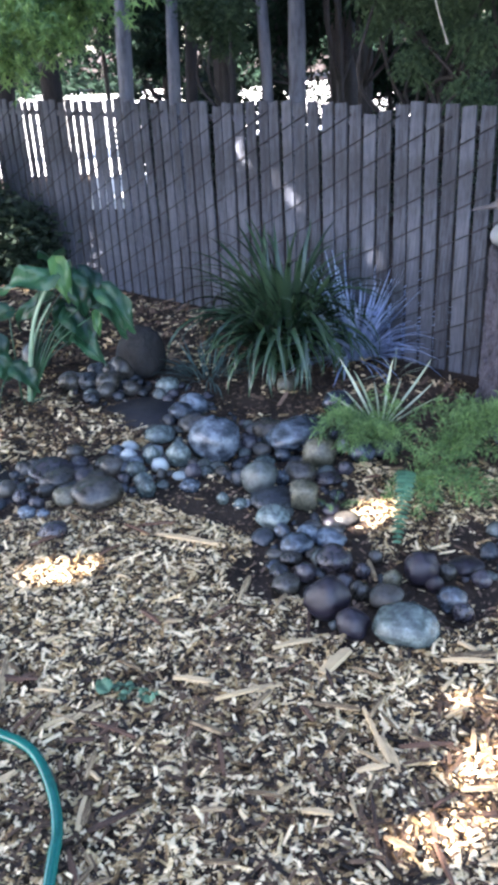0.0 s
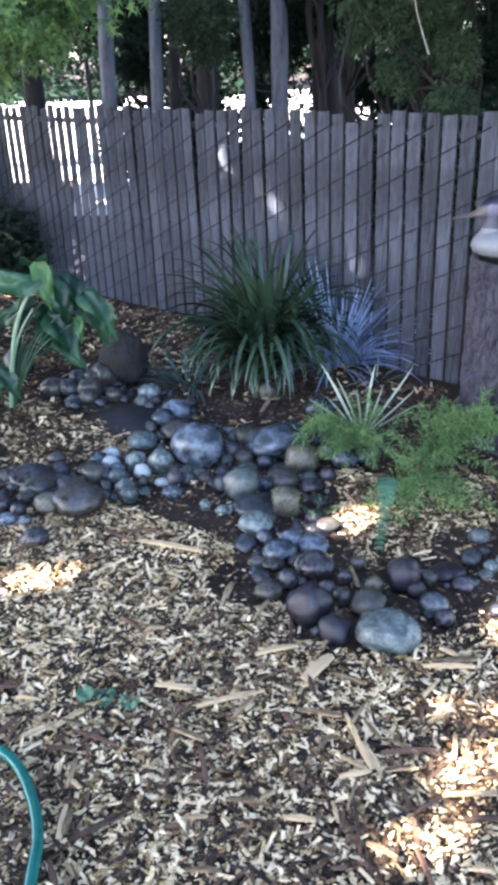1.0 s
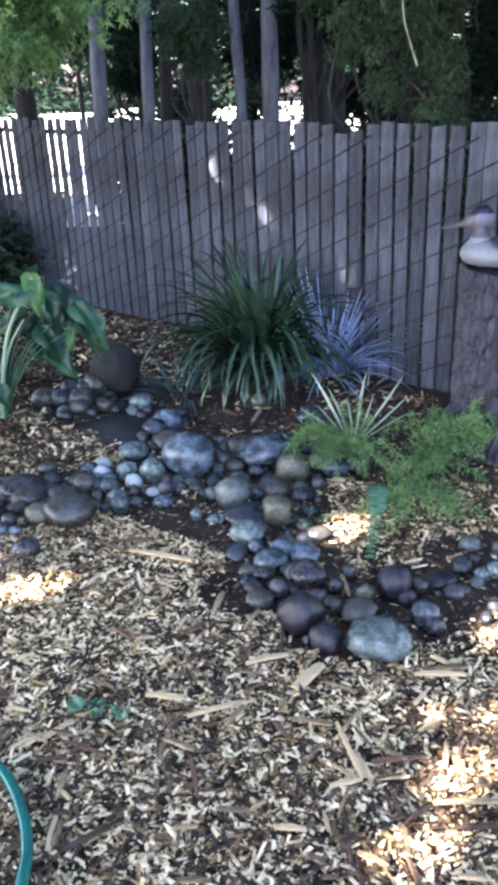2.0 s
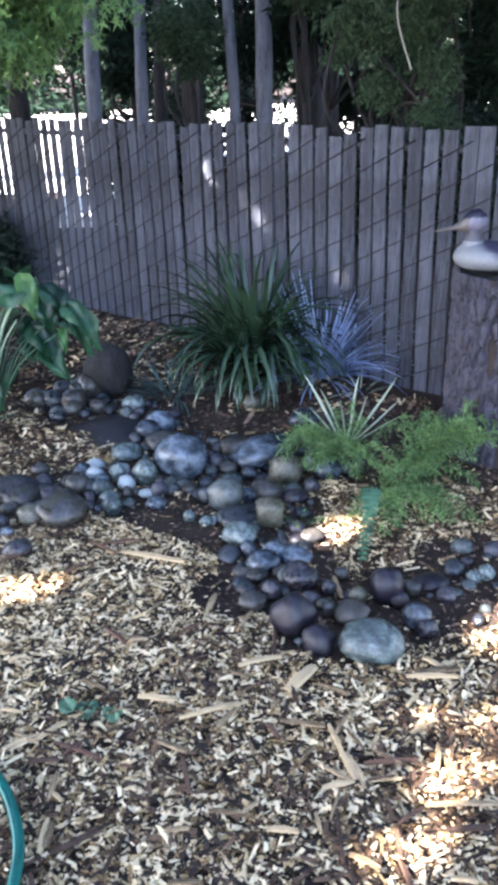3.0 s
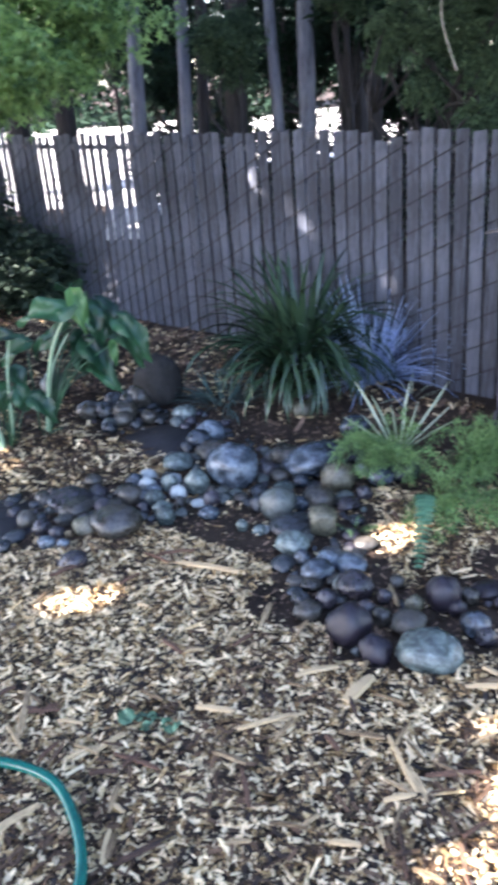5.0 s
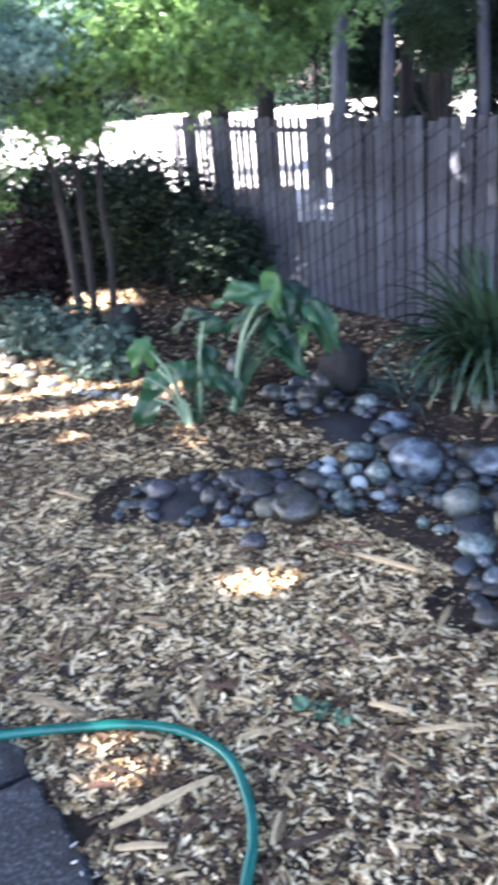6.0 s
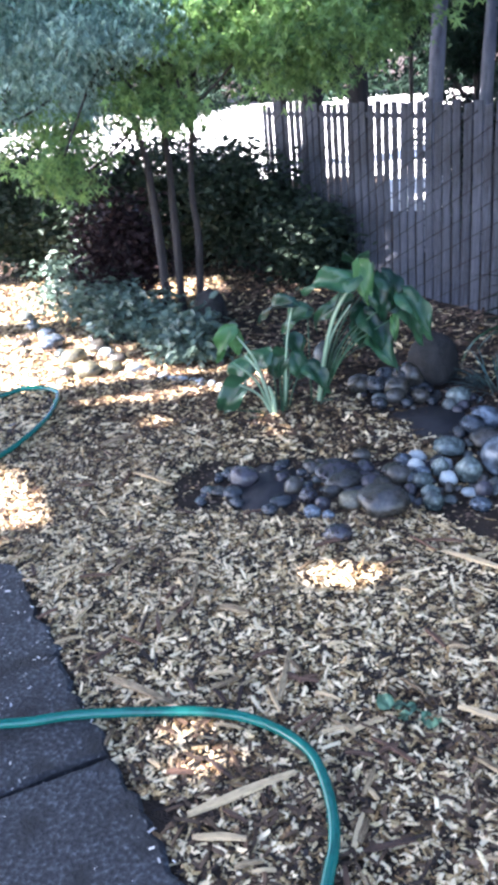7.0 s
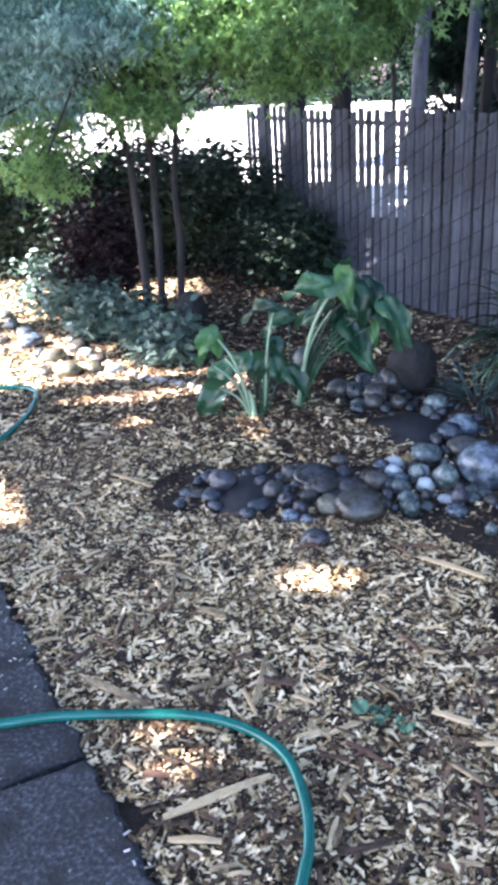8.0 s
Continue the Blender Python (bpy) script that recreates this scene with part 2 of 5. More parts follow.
# leaf outlines: length along x, width along y, height z; faces index them
OVAL = (np.array([(0, 0, 0), (0.35, 0.26, 0.06), (0.75, 0.2, 0.05), (1, 0, -0.06), (0.75, -0.2, 0.05), (0.35, -0.26, 0.06)]),
        [(0, 1, 2, 3), (0, 3, 4, 5)])
LOBED = (np.array([(0, 0, 0), (0.45, 0.09, 0.02), (1, 0, -0.12), (0.45, -0.09, 0.02), (0.5, 0.52, -0.08), (0.28, 0.1, 0.02),
                   (0.5, -0.52, -0.08), (0.28, -0.1, 0.02)]),
         [(0, 1, 2, 3), (0, 5, 4, 1), (0, 3, 6, 7)])
NEEDLE = (np.array([(0, 0, 0), (0.4, 0.1, 0.04), (1, 0, -0.06), (0.4, -0.1, 0.04)]), [(0, 1, 2, 3)])
SPRAY = (np.array([(0, 0, 0), (0.4, 0.13, 0.03), (1, 0.02, -0.16), (0.4, -0.13, 0.03), (0.62, 0.33, -0.1), (0.62, -0.33, -0.1)]),
         [(0, 1, 2, 3), (0, 4, 1), (0, 3, 5)])


def leaves(centres, size, outline, rng, droop=0.3, spread=0.9, vary=0.4, outward=None):
    """Many small leaves, one at each centre, turned by chance and hanging by droop."""
    n = len(centres)
    az = rng.uniform(0, 2 * np.pi, n)
    d = np.stack([np.cos(az), np.sin(az), rng.normal(-droop, spread * 0.5, n)], 1)
    if outward is not None:
        d = d * 0.7 + outward
    d /= np.linalg.norm(d, axis=1)[:, None]
    up = np.stack([rng.normal(0, spread, n), rng.normal(0, spread, n), np.ones(n)], 1)
    side = np.cross(up, d)
    side /= np.linalg.norm(side, axis=1)[:, None] + 1e-9
    nor = np.cross(d, side)
    s = size * (1 + vary * rng.uniform(-1, 1, n))
    o, fs = outline
    v = centres[:, None, :] + s[:, None, None] * (o[None, :, 0:1] * d[:, None, :] + o[None, :, 1:2] * side[:, None, :]
                                                    + o[None, :, 2:3] * nor[:, None, :])
    k = len(o)
    faces = [tuple(i * k + j for j in f) for i in range(n) for f in fs]
    return v.reshape(-1, 3), faces


def clumps(rng, number, each, middle, half, spread, shell=0.35):
    """Centres of leaves in clumps inside an uneven egg-shaped space."""
    p = rng.normal(0, 1, (number, 3))
    p /= np.linalg.norm(p, axis=1)[:, None]
    p *= rng.uniform(shell, 1, (number, 1)) ** 0.6 * rng.uniform(0.75, 1.12, (number, 1))
    p = np.array(middle) + p * np.array(half)
    c = np.repeat(p, each, 0)
    return c + rng.normal(0, 1, c.shape) * np.array(spread)


# ---- ground ----
CREEK = [(-1.25, 2.72), (-0.9, 2.78), (-0.55, 2.85), (-0.15, 2.95), (0.12, 2.75), (0.1, 2.45), (0.14, 2.2), (0.26, 1.98), (0.58, 2.08), (0.8, 2.2)]
CREEK_B = [(-0.75, 3.8), (-0.4, 3.45), (-0.15, 3.05), (0.35, 3.1)]


def off_line(x, y, line):
    """Distance of a point from a broken line."""
    best = 9.0
    for (ax, ay), (bx, by) in zip(line, line[1:]):
        dx, dy = bx - ax, by - ay
        u = min(1, max(0, ((x - ax) * dx + (y - ay) * dy) / (dx * dx + dy * dy)))
        best = min(best, math.hypot(x - ax - u * dx, y - ay - u * dy))
    return best


def creek(x, y):
    rough = 0.07 * noise.noise(Vector((x * 7, y * 7, 1.0))) + 0.04 * noise.noise(Vector((x * 19, y * 19, 4.0)))
    return min(off_line(x, y, CREEK) - 0.17, off_line(x, y, CREEK_B) - 0.22) + rough


def rise(x, y):
    """Height of the ground."""
    z = 0.012 * noise.noise(Vector((x * 2.3, y * 2.3, 0.0))) + 0.006 * noise.noise(Vector((x * 9, y * 9, 3.0)))
    if abs(x) < 6 and -1 < y < 9:
        z -= 0.02 * max(0, 1 - max(0, creek(x, y)) / 0.12)
        z += 0.035 * math.exp(-((x + 1.1) ** 2 + (y - 3.55) ** 2) / 0.12)
        z += 0.04 * math.exp(-((x - 1.1) ** 2 + (y - 3.2) ** 2) / 0.1)
        z += 0.03 * math.exp(-((x + 0.3) ** 2 + (y - 4.7) ** 2) / 0.3)
    return z


def ground_sheet():
    def steps(lo, hi, step):
        mid = list(np.arange(lo, hi + 1e-6, step))
        far = [step * 1.6 ** k for k in range(1, 18)]
        reach = [sum(far[:k + 1]) for k in range(len(far))]
        return [lo - r for r in reversed(reach)] + mid + [hi + r for r in reach]
    xs, ys = steps(-4.5, 2.0, 0.06), steps(0.6, 8.0, 0.06)
    verts = [(x, y, rise(x, y)) for y in ys for x in xs]
    w = len(xs)
    faces = [(j * w + i, j * w + i + 1, (j + 1) * w + i + 1, (j + 1) * w + i) for j in range(len(ys) - 1) for i in range(w - 1)]
    ob = new("ground", mesh("ground", verts, faces, SOIL))
    return tagged(ob, "dark bare garden soil under wood chip mulch", "ground", kind="structure")


ground_sheet()

# sunlit pale street beyond the fence
road = new("road", mesh("road", [(-70, 11.2, 0.03), (-2.1, 11.2, 0.03), (-1.62, 8.5, 0.03), (-1.12, 8.45, 0.03), (-0.8, 9.0, 0.03), (0.6, 15, 0.03), (60, 15, 0.03), (60, 34, 0.03), (-70, 34, 0.03)], [tuple(range(9))], PALE_ROAD, False))
tagged(road, "pale sunlit concrete street beyond the fence", "road", kind="structure")

# paving slabs at the edge of the mulch


def slab(points, label):
    verts, faces = [], []
    n = len(points)
    for z, inset in ((-0.04, 0.0), (0.016, 0.0), (0.024, 0.012)):
        c = sum((Vector(p) for p in points), Vector((0, 0))) / n
        for p in points:
            q = Vector(p) + (c - Vector(p)).normalized() * inset
            verts.append((q.x, q.y, z))
    for r in range(2):
        for k in range(n):
            faces.append((r * n + k, r * n + (k + 1) % n, (r + 1) * n + (k + 1) % n, (r + 1) * n + k))
    faces.append(tuple(2 * n + k for k in range(n)))
    ob = new("paving_slab", mesh("paving_slab", verts, faces, SLAB, False))
    return tagged(ob, label, "paving slab", "patio slabs", "structure")


def edge_line(a, b, number, rng, chip=0.01):
    """A slightly chipped edge between two corners."""
    out = []
    for i in range(number):
        u = i / number
        out.append((a[0] + (b[0] - a[0]) * u + (rng.uniform(-chip, chip) if i else 0), a[1] + (b[1] - a[1]) * u + (rng.uniform(-chip, chip) if i else 0)))
    return out


rs = random.Random(5)
slab(edge_line((-1.03, 1.32), (-1.72, 2.01), 34, rs, 0.014) + edge_line((-1.72, 2.01), (-2.5, 2.1), 4, rs) + edge_line((-2.5, 2.1), (-1.9, 0.52), 2, rs)
     + edge_line((-1.9, 0.52), (-1.03, 1.32), 24, rs, 0.005), "dark worn paving slab beside the wood chips")
slab(edge_line((-0.30, 0.66), (-1.021, 1.310), 34, rs, 0.014) + edge_line((-1.021, 1.310), (-1.891, 0.510), 24, rs, 0.005) + edge_line((-1.891, 0.510), (-0.9, -0.1), 2, rs)
     + edge_line((-0.9, -0.1), (-0.30, 0.66), 3, rs), "dark worn paving slab under the hose")
PATIO = [((-1.03, 1.32), (-1.72, 2.01), (-2.5, 2.1), (-1.9, 0.52)), ((-0.30, 0.66), (-1.021, 1.310), (-1.891, 0.510), (-0.9, -0.1)),
         ((-1.912, 0.515), (-2.512, 2.095), (-3.5, 1.75), (-2.9, 0.1)), ((-0.912, -0.107), (-1.903, 0.503), (-2.89, 0.09), (-1.85, -0.7))]
for q in PATIO[2:]:
    slab([p for a, b in zip(q, q[1:] + q[:1]) for p in edge_line(a, b, 8, rs, 0.006)], "dark worn paving slab in the shade of the yard")


def on_slab(x, y):
    for q in PATIO:
        turns = [(b[0] - a[0]) * (y - a[1]) - (b[1] - a[1]) * (x - a[0]) for a, b in zip(q, q[1:] + q[:1])]
        if min(turns) > -0.01 or max(turns) < 0.01:
            return True
    return False


# dark sheets of weed fabric showing among the stones
def fabric(x, y, w, d, turn, seed):
    n = 14
    verts = [(0, 0, 0.012)]
    for k in range(n):
        a = 2 * math.pi * k / n
        r = 1 + 0.3 * noise.noise(Vector((math.cos(a) * 1.4 + seed, math.sin(a) * 1.4, seed)))
        verts.append((w / 2 * r * math.cos(a), d / 2 * r * math.sin(a), 0.0))
    for k in range(n):
        verts.append((*(1.02 * c for c in verts[1 + k][:2]), -0.03))
    faces = [(0, 1 + k, 1 + (k + 1) % n) for k in range(n)] + [(1 + k, 1 + n + k, 1 + n + (k + 1) % n, 1 + (k + 1) % n) for k in range(n)]
    ob = new("weed_fabric", mesh("weed_fabric", verts, faces, FABRIC))
    ob.matrix_basis = pose(x, y, rise(x, y) + 0.012, 0, 0, turn)
    tagged(ob, "dark sheet of weed fabric bared between river stones", "weed fabric", "bared weed fabric")


fabric(-0.55, 3.42, 0.36, 0.34, -10, 1.0)
fabric(-1.07, 2.74, 0.24, 0.42, 10, 2.0)


# ---- mulch ----
def chips(name, number, area, size, mat, label, seed, keep, lift=0.012, slim=1.0):
    """Loose split chips strewn over the ground, each a small bent wedge."""
    rng = np.random.default_rng(seed)
    x0, x1, y0, y1 = area
    pts = []
    while len(pts) < number:
        x, y = rng.uniform(x0, x1), rng.uniform(y0, y1)
        if keep(x, y, rng):
            pts.append((x, y, rise(x, y)))
    p = np.array(pts)
    n = len(p)
    length = size * np.exp(rng.normal(0, 0.5, n))
    width = np.minimum(length * rng.uniform(0.18, 0.58, n), size * 0.62) * slim
    thick = size * rng.uniform(0.06, 0.16, n) * slim
    flat = 0.23 * slim
    az, tilt, lean = rng.uniform(0, 2 * np.pi, n), rng.normal(0, flat, n), rng.normal(0, 0.32, n)
    d = np.stack([np.cos(az) * np.cos(tilt), np.sin(az) * np.cos(tilt), np.sin(tilt)], 1)
    s = np.stack([-np.sin(az) * np.cos(lean), np.cos(az) * np.cos(lean), np.sin(lean)], 1)
    u = np.cross(d, s)
    c = p.copy()
    c[:, 2] += rng.uniform(0.0, lift, n) + np.abs(np.sin(tilt)) * length * 0.3
    corner = np.array([(-1, -1, -1), (1, -1, -1), (1, 1, -1), (-1, 1, -1), (-1, -1, 1), (1, -1, 1), (1, 1, 1), (-1, 1, 1)], float) / 2
    o = np.repeat(corner[None], n, 0) * (1 + rng.uniform(-0.55, 0.25, (n, 8, 3)))
    v = c[:, None] + o[:, :, :1] * (length[:, None, None] * d[:, None]) + o[:, :, 1:2] * (width[:, None, None] * s[:, None]) \
        + o[:, :, 2:] * (thick[:, None, None] * u[:, None])
    quads = np.array([(4, 5, 6, 7), (0, 1, 5, 4), (1, 2, 6, 5), (2, 3, 7, 6), (3, 0, 4, 7)])
    f = (quads[None] + 8 * np.arange(n)[:, None, None]).reshape(-1, 4)
    ob = new(name, mesh(name, v.reshape(-1, 3).tolist(), f.tolist(), mat, False))
    return tagged(ob, label, "wood chips", kind="stuff")


def fence_side(x, y):
    """Metres in front of the fence."""
    return -0.70 * (x - 0.82) - 0.714 * (y - 3.78)


def bare(x, y):
    """How bare of chips the soil is: in the stone bed and round the clump."""
    if off_line(x, y, ((-0.34, 2.68), (0.0, 2.46))) < 0.13 or math.hypot(x + 0.02, y - 2.12) < 0.12 or math.hypot(x + 0.86, y - 1.18) < 0.055:
        return True
    return creek(x, y) < 0.02 or math.hypot(x - 0.08, y - 3.68) < 0.36 or math.hypot(x - 1.1, y - 3.15) < 0.42 or math.hypot(x - 0.92, y - 2.96) < 0.25 or off_line(x, y, ((0.95, 2.8), (1.3, 2.7))) < 0.13 or math.hypot(x - 0.62, y - 3.28) < 0.3 or math.hypot(x - 0.6, y - 2.9) < 0.2


def keep_near(x, y, rng):
    if on_slab(x, y):
        return rng.random() < 0.035
    if fence_side(x, y) < 0.1:
        return False
    if bare(x, y):
        return rng.random() < 0.035
    if y > 3.6 and x > -1.6 or y > 4.3 and x > -2.35:
        return rng.random() < 0.16
    if x > 0.2 and 2.2 < y < 3.0 or 0.1 < x < 0.75 and 1.7 < y < 2.1:
        return rng.random() < 0.62
    return True


chips("wood_chips", 96000, (-2.6, 1.4, 0.75, 3.0), 0.0156, CHIP, "loose pale and brown wood chip mulch on the soil", 11, keep_near)
chips("wood_chips", 42000, (-4.6, 1.4, 3.0, 6.0), 0.0225, CHIP, "loose wood chip mulch in the back of the bed", 12, keep_near)


def keep_far(x, y, rng):
    """The thinner mulch round the bed, ending in an uneven edge."""
    if -2.55 < x < 1.35 and 0.78 < y < 6 or on_slab(x, y) or fence_side(x, y) < 0.1:
        return False
    reach = math.hypot((x + 0.9) * 0.75, y - 2.4) + 0.9 * noise.noise(Vector((x * 0.9, y * 0.9, 2.0)))
    return rng.random() < 1.3 * (3.4 - reach)


chips("wood_chips", 52000, (-6.0, 4.0, -1.6, 6.4), 0.027, CHIP, "thinner wood chip mulch round the garden bed", 18, keep_far)
chips("bark_fines", 26000, (-2.6, 1.3, 0.75, 3.2), 0.011, CHIP, "fine shreds of bark between the chips", 13, keep_near, 0.006)
chips("leaf_litter", 9000, (-5.0, 1.2, 3.4, 7.5), 0.032, LITTER, "reddish brown leaf litter along the fence", 14,
      lambda x, y, rng: fence_side(x, y) > 0.05 and not creek(x, y) < 0.02 and (y > 4.0 or rng.random() < 0.2), 0.015)


chips("bark_shreds", 15000, (-2.4, 1.4, 0.75, 4.2), 0.020, SHRED, "reddish brown shreds of bark strewn in patches over the chips", 16,
      lambda x, y, rng: keep_near(x, y, rng) and rng.random() < 1.5 * (noise.noise(Vector((x * 1.9, y * 1.9, 7.0))) + 0.05 + 0.5 * max(0.0, 1.9 - y) + 1.2 * max(0.0, y - 2.9) + (0.5 if x > 0.5 and y > 2.2 else 0.0)), 0.020, 0.75)
chips("soil_crumbs", 6000, (-1.4, 1.1, 1.8, 4.0), 0.012, LITTER, "dark crumbs and shreds among the stones", 15, lambda x, y, rng: bare(x, y), 0.006)


chips("grit", 1100, (-2.4, -0.35, 0.6, 2.05), 0.008, GRIT, "pale grit strewn over the dark paving", 19, lambda x, y, rng: on_slab(x, y), 0.004)
for ob in [o for o in scene.objects if o.name.startswith("grit")]:
    ob.location.z += 0.022


# larger splinters lying on the mulch: x, y, length, width, turn
SPLINTERS = (
    (-0.27, 2.31, 0.232, 0.026, -25),
    (0.15, 1.69, 0.119, 0.045, 51),
    (-0.07, 1.59, 0.177, 0.015, 21),
    (-0.04, 1.56, 0.079, 0.019, 52),
    (0.05, 1.77, 0.121, 0.021, 19),
    (0.22, 1.43, 0.187, 0.015, -78),
    (0.24, 1.38, 0.103, 0.033, -74),
    (0.02, 1.97, 0.073, 0.017, 61),
    (0.50, 1.69, 0.116, 0.028, 0),
    (0.48, 1.67, 0.127, 0.017, -9),
    (-0.41, 1.25, 0.062, 0.019, 84),
    (-0.08, 2.06, 0.087, 0.024, 73),
    (0.45, 1.27, 0.156, 0.014, 1),
    (0.30, 2.11, 0.107, 0.018, -84),
)
MORE_SPLINTERS = (
    (-0.68, 1.28, 0.253, 0.027, 40),
    (-0.69, 1.16, 0.113, 0.020, 10),
    (-1.04, 1.54, 0.208, 0.028, -11),
    (-0.70, 1.68, 0.209, 0.023, 99),
    (-0.70, 1.58, 0.110, 0.014, 125),
    (-1.08, 2.00, 0.242, 0.017, 106),
    (-0.92, 1.92, 0.091, 0.032, -6),
    (-1.85, 3.01, 0.146, 0.048, 54),
    (-1.51, 2.66, 0.194, 0.024, -13),
    (-0.42, 1.25, 0.086, 0.019, 89),
    (-1.09, 1.84, 0.057, 0.024, 83),
    (-0.17, 1.48, 0.090, 0.022, 152),
    (-0.21, 1.64, 0.100, 0.020, -10),
    (0.14, 1.53, 0.110, 0.016, -19),
)


def splinter(x, y, length, width, turn, seed, mat=SPLINTER, label="long split piece of pale wood on the mulch"):
    r = random.Random(seed)
    verts, faces, n = [], [], 7
    for i in range(n):
        u = i / (n - 1)
        w = width * 0.4 * (0.5 + 0.6 * math.sin(math.pi * min(0.92, u * 0.85 + 0.1))) * r.uniform(0.9, 1.1)
        zc = 0.004 * math.sin(math.pi * u)
        side = r.uniform(-0.05, 0.05) * width
        for dy, dz in ((-w, 0), (-w * 0.7, 0.006), (w * 0.7, 0.007), (w, 0)):
            verts.append(((u - 0.5) * length, dy + side, zc + dz))
    for i in range(n - 1):
        for k in range(4):
            faces.append((i * 4 + k, (i + 1) * 4 + k, (i + 1) * 4 + (k + 1) % 4, i * 4 + (k + 1) % 4))
    faces += [(0, 1, 2, 3), tuple(4 * (n - 1) + k for k in (3, 2, 1, 0))]
    ob = new("wood_splinter", mesh("wood_splinter", verts, faces, mat, False))
    ob.matrix_basis = pose(x, y, rise(x, y) + 0.016, r.uniform(-10, 10), r.uniform(-5, 5), turn)
    tagged(ob, label, "wood splinter", "splinters on the mulch")


for i, row in enumerate(SPLINTERS + MORE_SPLINTERS):
    splinter(*row, i)
rs = random.Random(17)
loose = 0
while loose < 210:
    x, y = rs.uniform(-1.9, 0.9), 0.9 + 2.0 * rs.random() ** 1.4
    if bare(x, y) or on_slab(x, y):
        continue
    dark = loose % 3 == 0
    splinter(x, y, rs.uniform(0.035, 0.085) * (1.5 if dark else 1.0), rs.uniform(0.009, 0.018), rs.uniform(0, 180), 100 + loose, BARK_PIECE if dark else SPLINTER,
             "dark reddish strip of bark on the mulch" if dark else "short split piece of tan wood on the mulch")
    loose += 1


# ---- river stones ----
FAR_STONES = (
    (-1.15, 4.03, 0.150, 0.120, 0.130, 14, 8),
    (-0.73, 3.68, 0.120, 0.100, 0.100, 40, 5),
    (-0.69, 3.84, 0.120, 0.105, 0.115, -20, 5),
    (-0.81, 3.84, 0.098, 0.083, 0.094, 11, 3),
    (-0.72, 3.84, 0.125, 0.107, 0.103, 10, 5),
    (-0.91, 3.73, 0.096, 0.082, 0.080, 11, 5),
    (-0.91, 3.71, 0.116, 0.099, 0.088, 13, 5),
    (-0.83, 3.70, 0.105, 0.090, 0.090, 10, 3),
    (-0.45, 3.66, 0.110, 0.093, 0.076, 6, 1),
    (-0.62, 3.66, 0.087, 0.074, 0.065, 7, 3),
    (-0.73, 3.62, 0.092, 0.078, 0.064, 9, 3),
    (0.10, 3.58, 0.093, 0.079, 0.077, -1, 2),
    (-0.31, 3.42, 0.119, 0.101, 0.087, 5, 0),
    (-0.36, 3.33, 0.106, 0.090, 0.081, 6, 0),
    (0.31, 3.32, 0.126, 0.107, 0.101, -25, 0),
)
BACK_STONES = (
    (-0.29, 3.21, 0.140, 0.119, 0.076, 5, 3),
    (-0.15, 3.17, 0.079, 0.067, 0.059, 2, 3),
    (-0.44, 3.14, 0.124, 0.105, 0.065, 7, 1),
    (0.01, 3.14, 0.129, 0.110, 0.070, 0, 3),
    (0.39, 3.13, 0.092, 0.078, 0.084, -7, 3),
    (-0.55, 3.04, 0.067, 0.057, 0.047, 10, 6),
    (0.11, 3.02, 0.220, 0.187, 0.114, 22, 0),
    (-0.07, 3.01, 0.071, 0.060, 0.071, 1, 3),
    (-0.76, 3.00, 0.071, 0.060, 0.051, 12, 3),
    (-0.02, 2.99, 0.084, 0.071, 0.042, 0, 5),
    (0.30, 2.98, 0.049, 0.041, 0.049, -5, 6),
    (-0.44, 2.98, 0.061, 0.052, 0.053, 8, 6),
    (-0.59, 2.98, 0.074, 0.063, 0.066, 11, 0),
)
BEND_STONES = (
    (-0.20, 2.96, 0.189, 0.160, 0.160, -6, 0),
    (0.45, 2.93, 0.136, 0.115, 0.091, -8, 3),
    (0.06, 2.92, 0.065, 0.055, 0.051, -1, 3),
    (-0.34, 2.91, 0.095, 0.081, 0.095, 6, 1),
    (-0.73, 2.91, 0.073, 0.062, 0.054, 13, 3),
    (-0.51, 2.90, 0.064, 0.055, 0.051, 9, 0),
    (-0.61, 2.90, 0.102, 0.087, 0.051, 11, 3),
    (-0.01, 2.89, 0.086, 0.073, 0.036, 0, 1),
    (0.20, 2.88, 0.130, 0.110, 0.113, -3, 2),
    (0.36, 2.87, 0.095, 0.081, 0.087, -7, 3),
    (-0.59, 2.85, 0.096, 0.082, 0.068, 9, 3),
    (-0.82, 2.84, 0.162, 0.138, 0.068, 13, 3),
    (-0.65, 2.80, 0.083, 0.071, 0.043, 13, 3),
)
MIDDLE_STONES = (
    (-0.69, 2.80, 0.083, 0.071, 0.049, 11, 3),
    (-0.28, 2.79, 0.062, 0.053, 0.062, 5, 3),
    (-1.03, 2.79, 0.056, 0.047, 0.047, 18, 4),
    (-0.33, 2.79, 0.054, 0.046, 0.029, 6, 6),
    (-0.79, 2.79, 0.136, 0.116, 0.057, 15, 3),
    (0.29, 2.78, 0.063, 0.053, 0.055, -5, 4),
    (-1.17, 2.75, 0.113, 0.096, 0.079, 21, 4),
    (0.12, 2.75, 0.120, 0.102, 0.077, -2, 5),
    (-0.10, 2.73, 0.074, 0.063, 0.066, 2, 3),
    (0.05, 2.73, 0.057, 0.049, 0.057, -1, 0),
    (0.22, 2.72, 0.090, 0.076, 0.045, -4, 4),
    (-0.96, 2.71, 0.071, 0.060, 0.063, 17, 3),
    (-0.03, 2.69, 0.131, 0.111, 0.110, 0, 3),
)
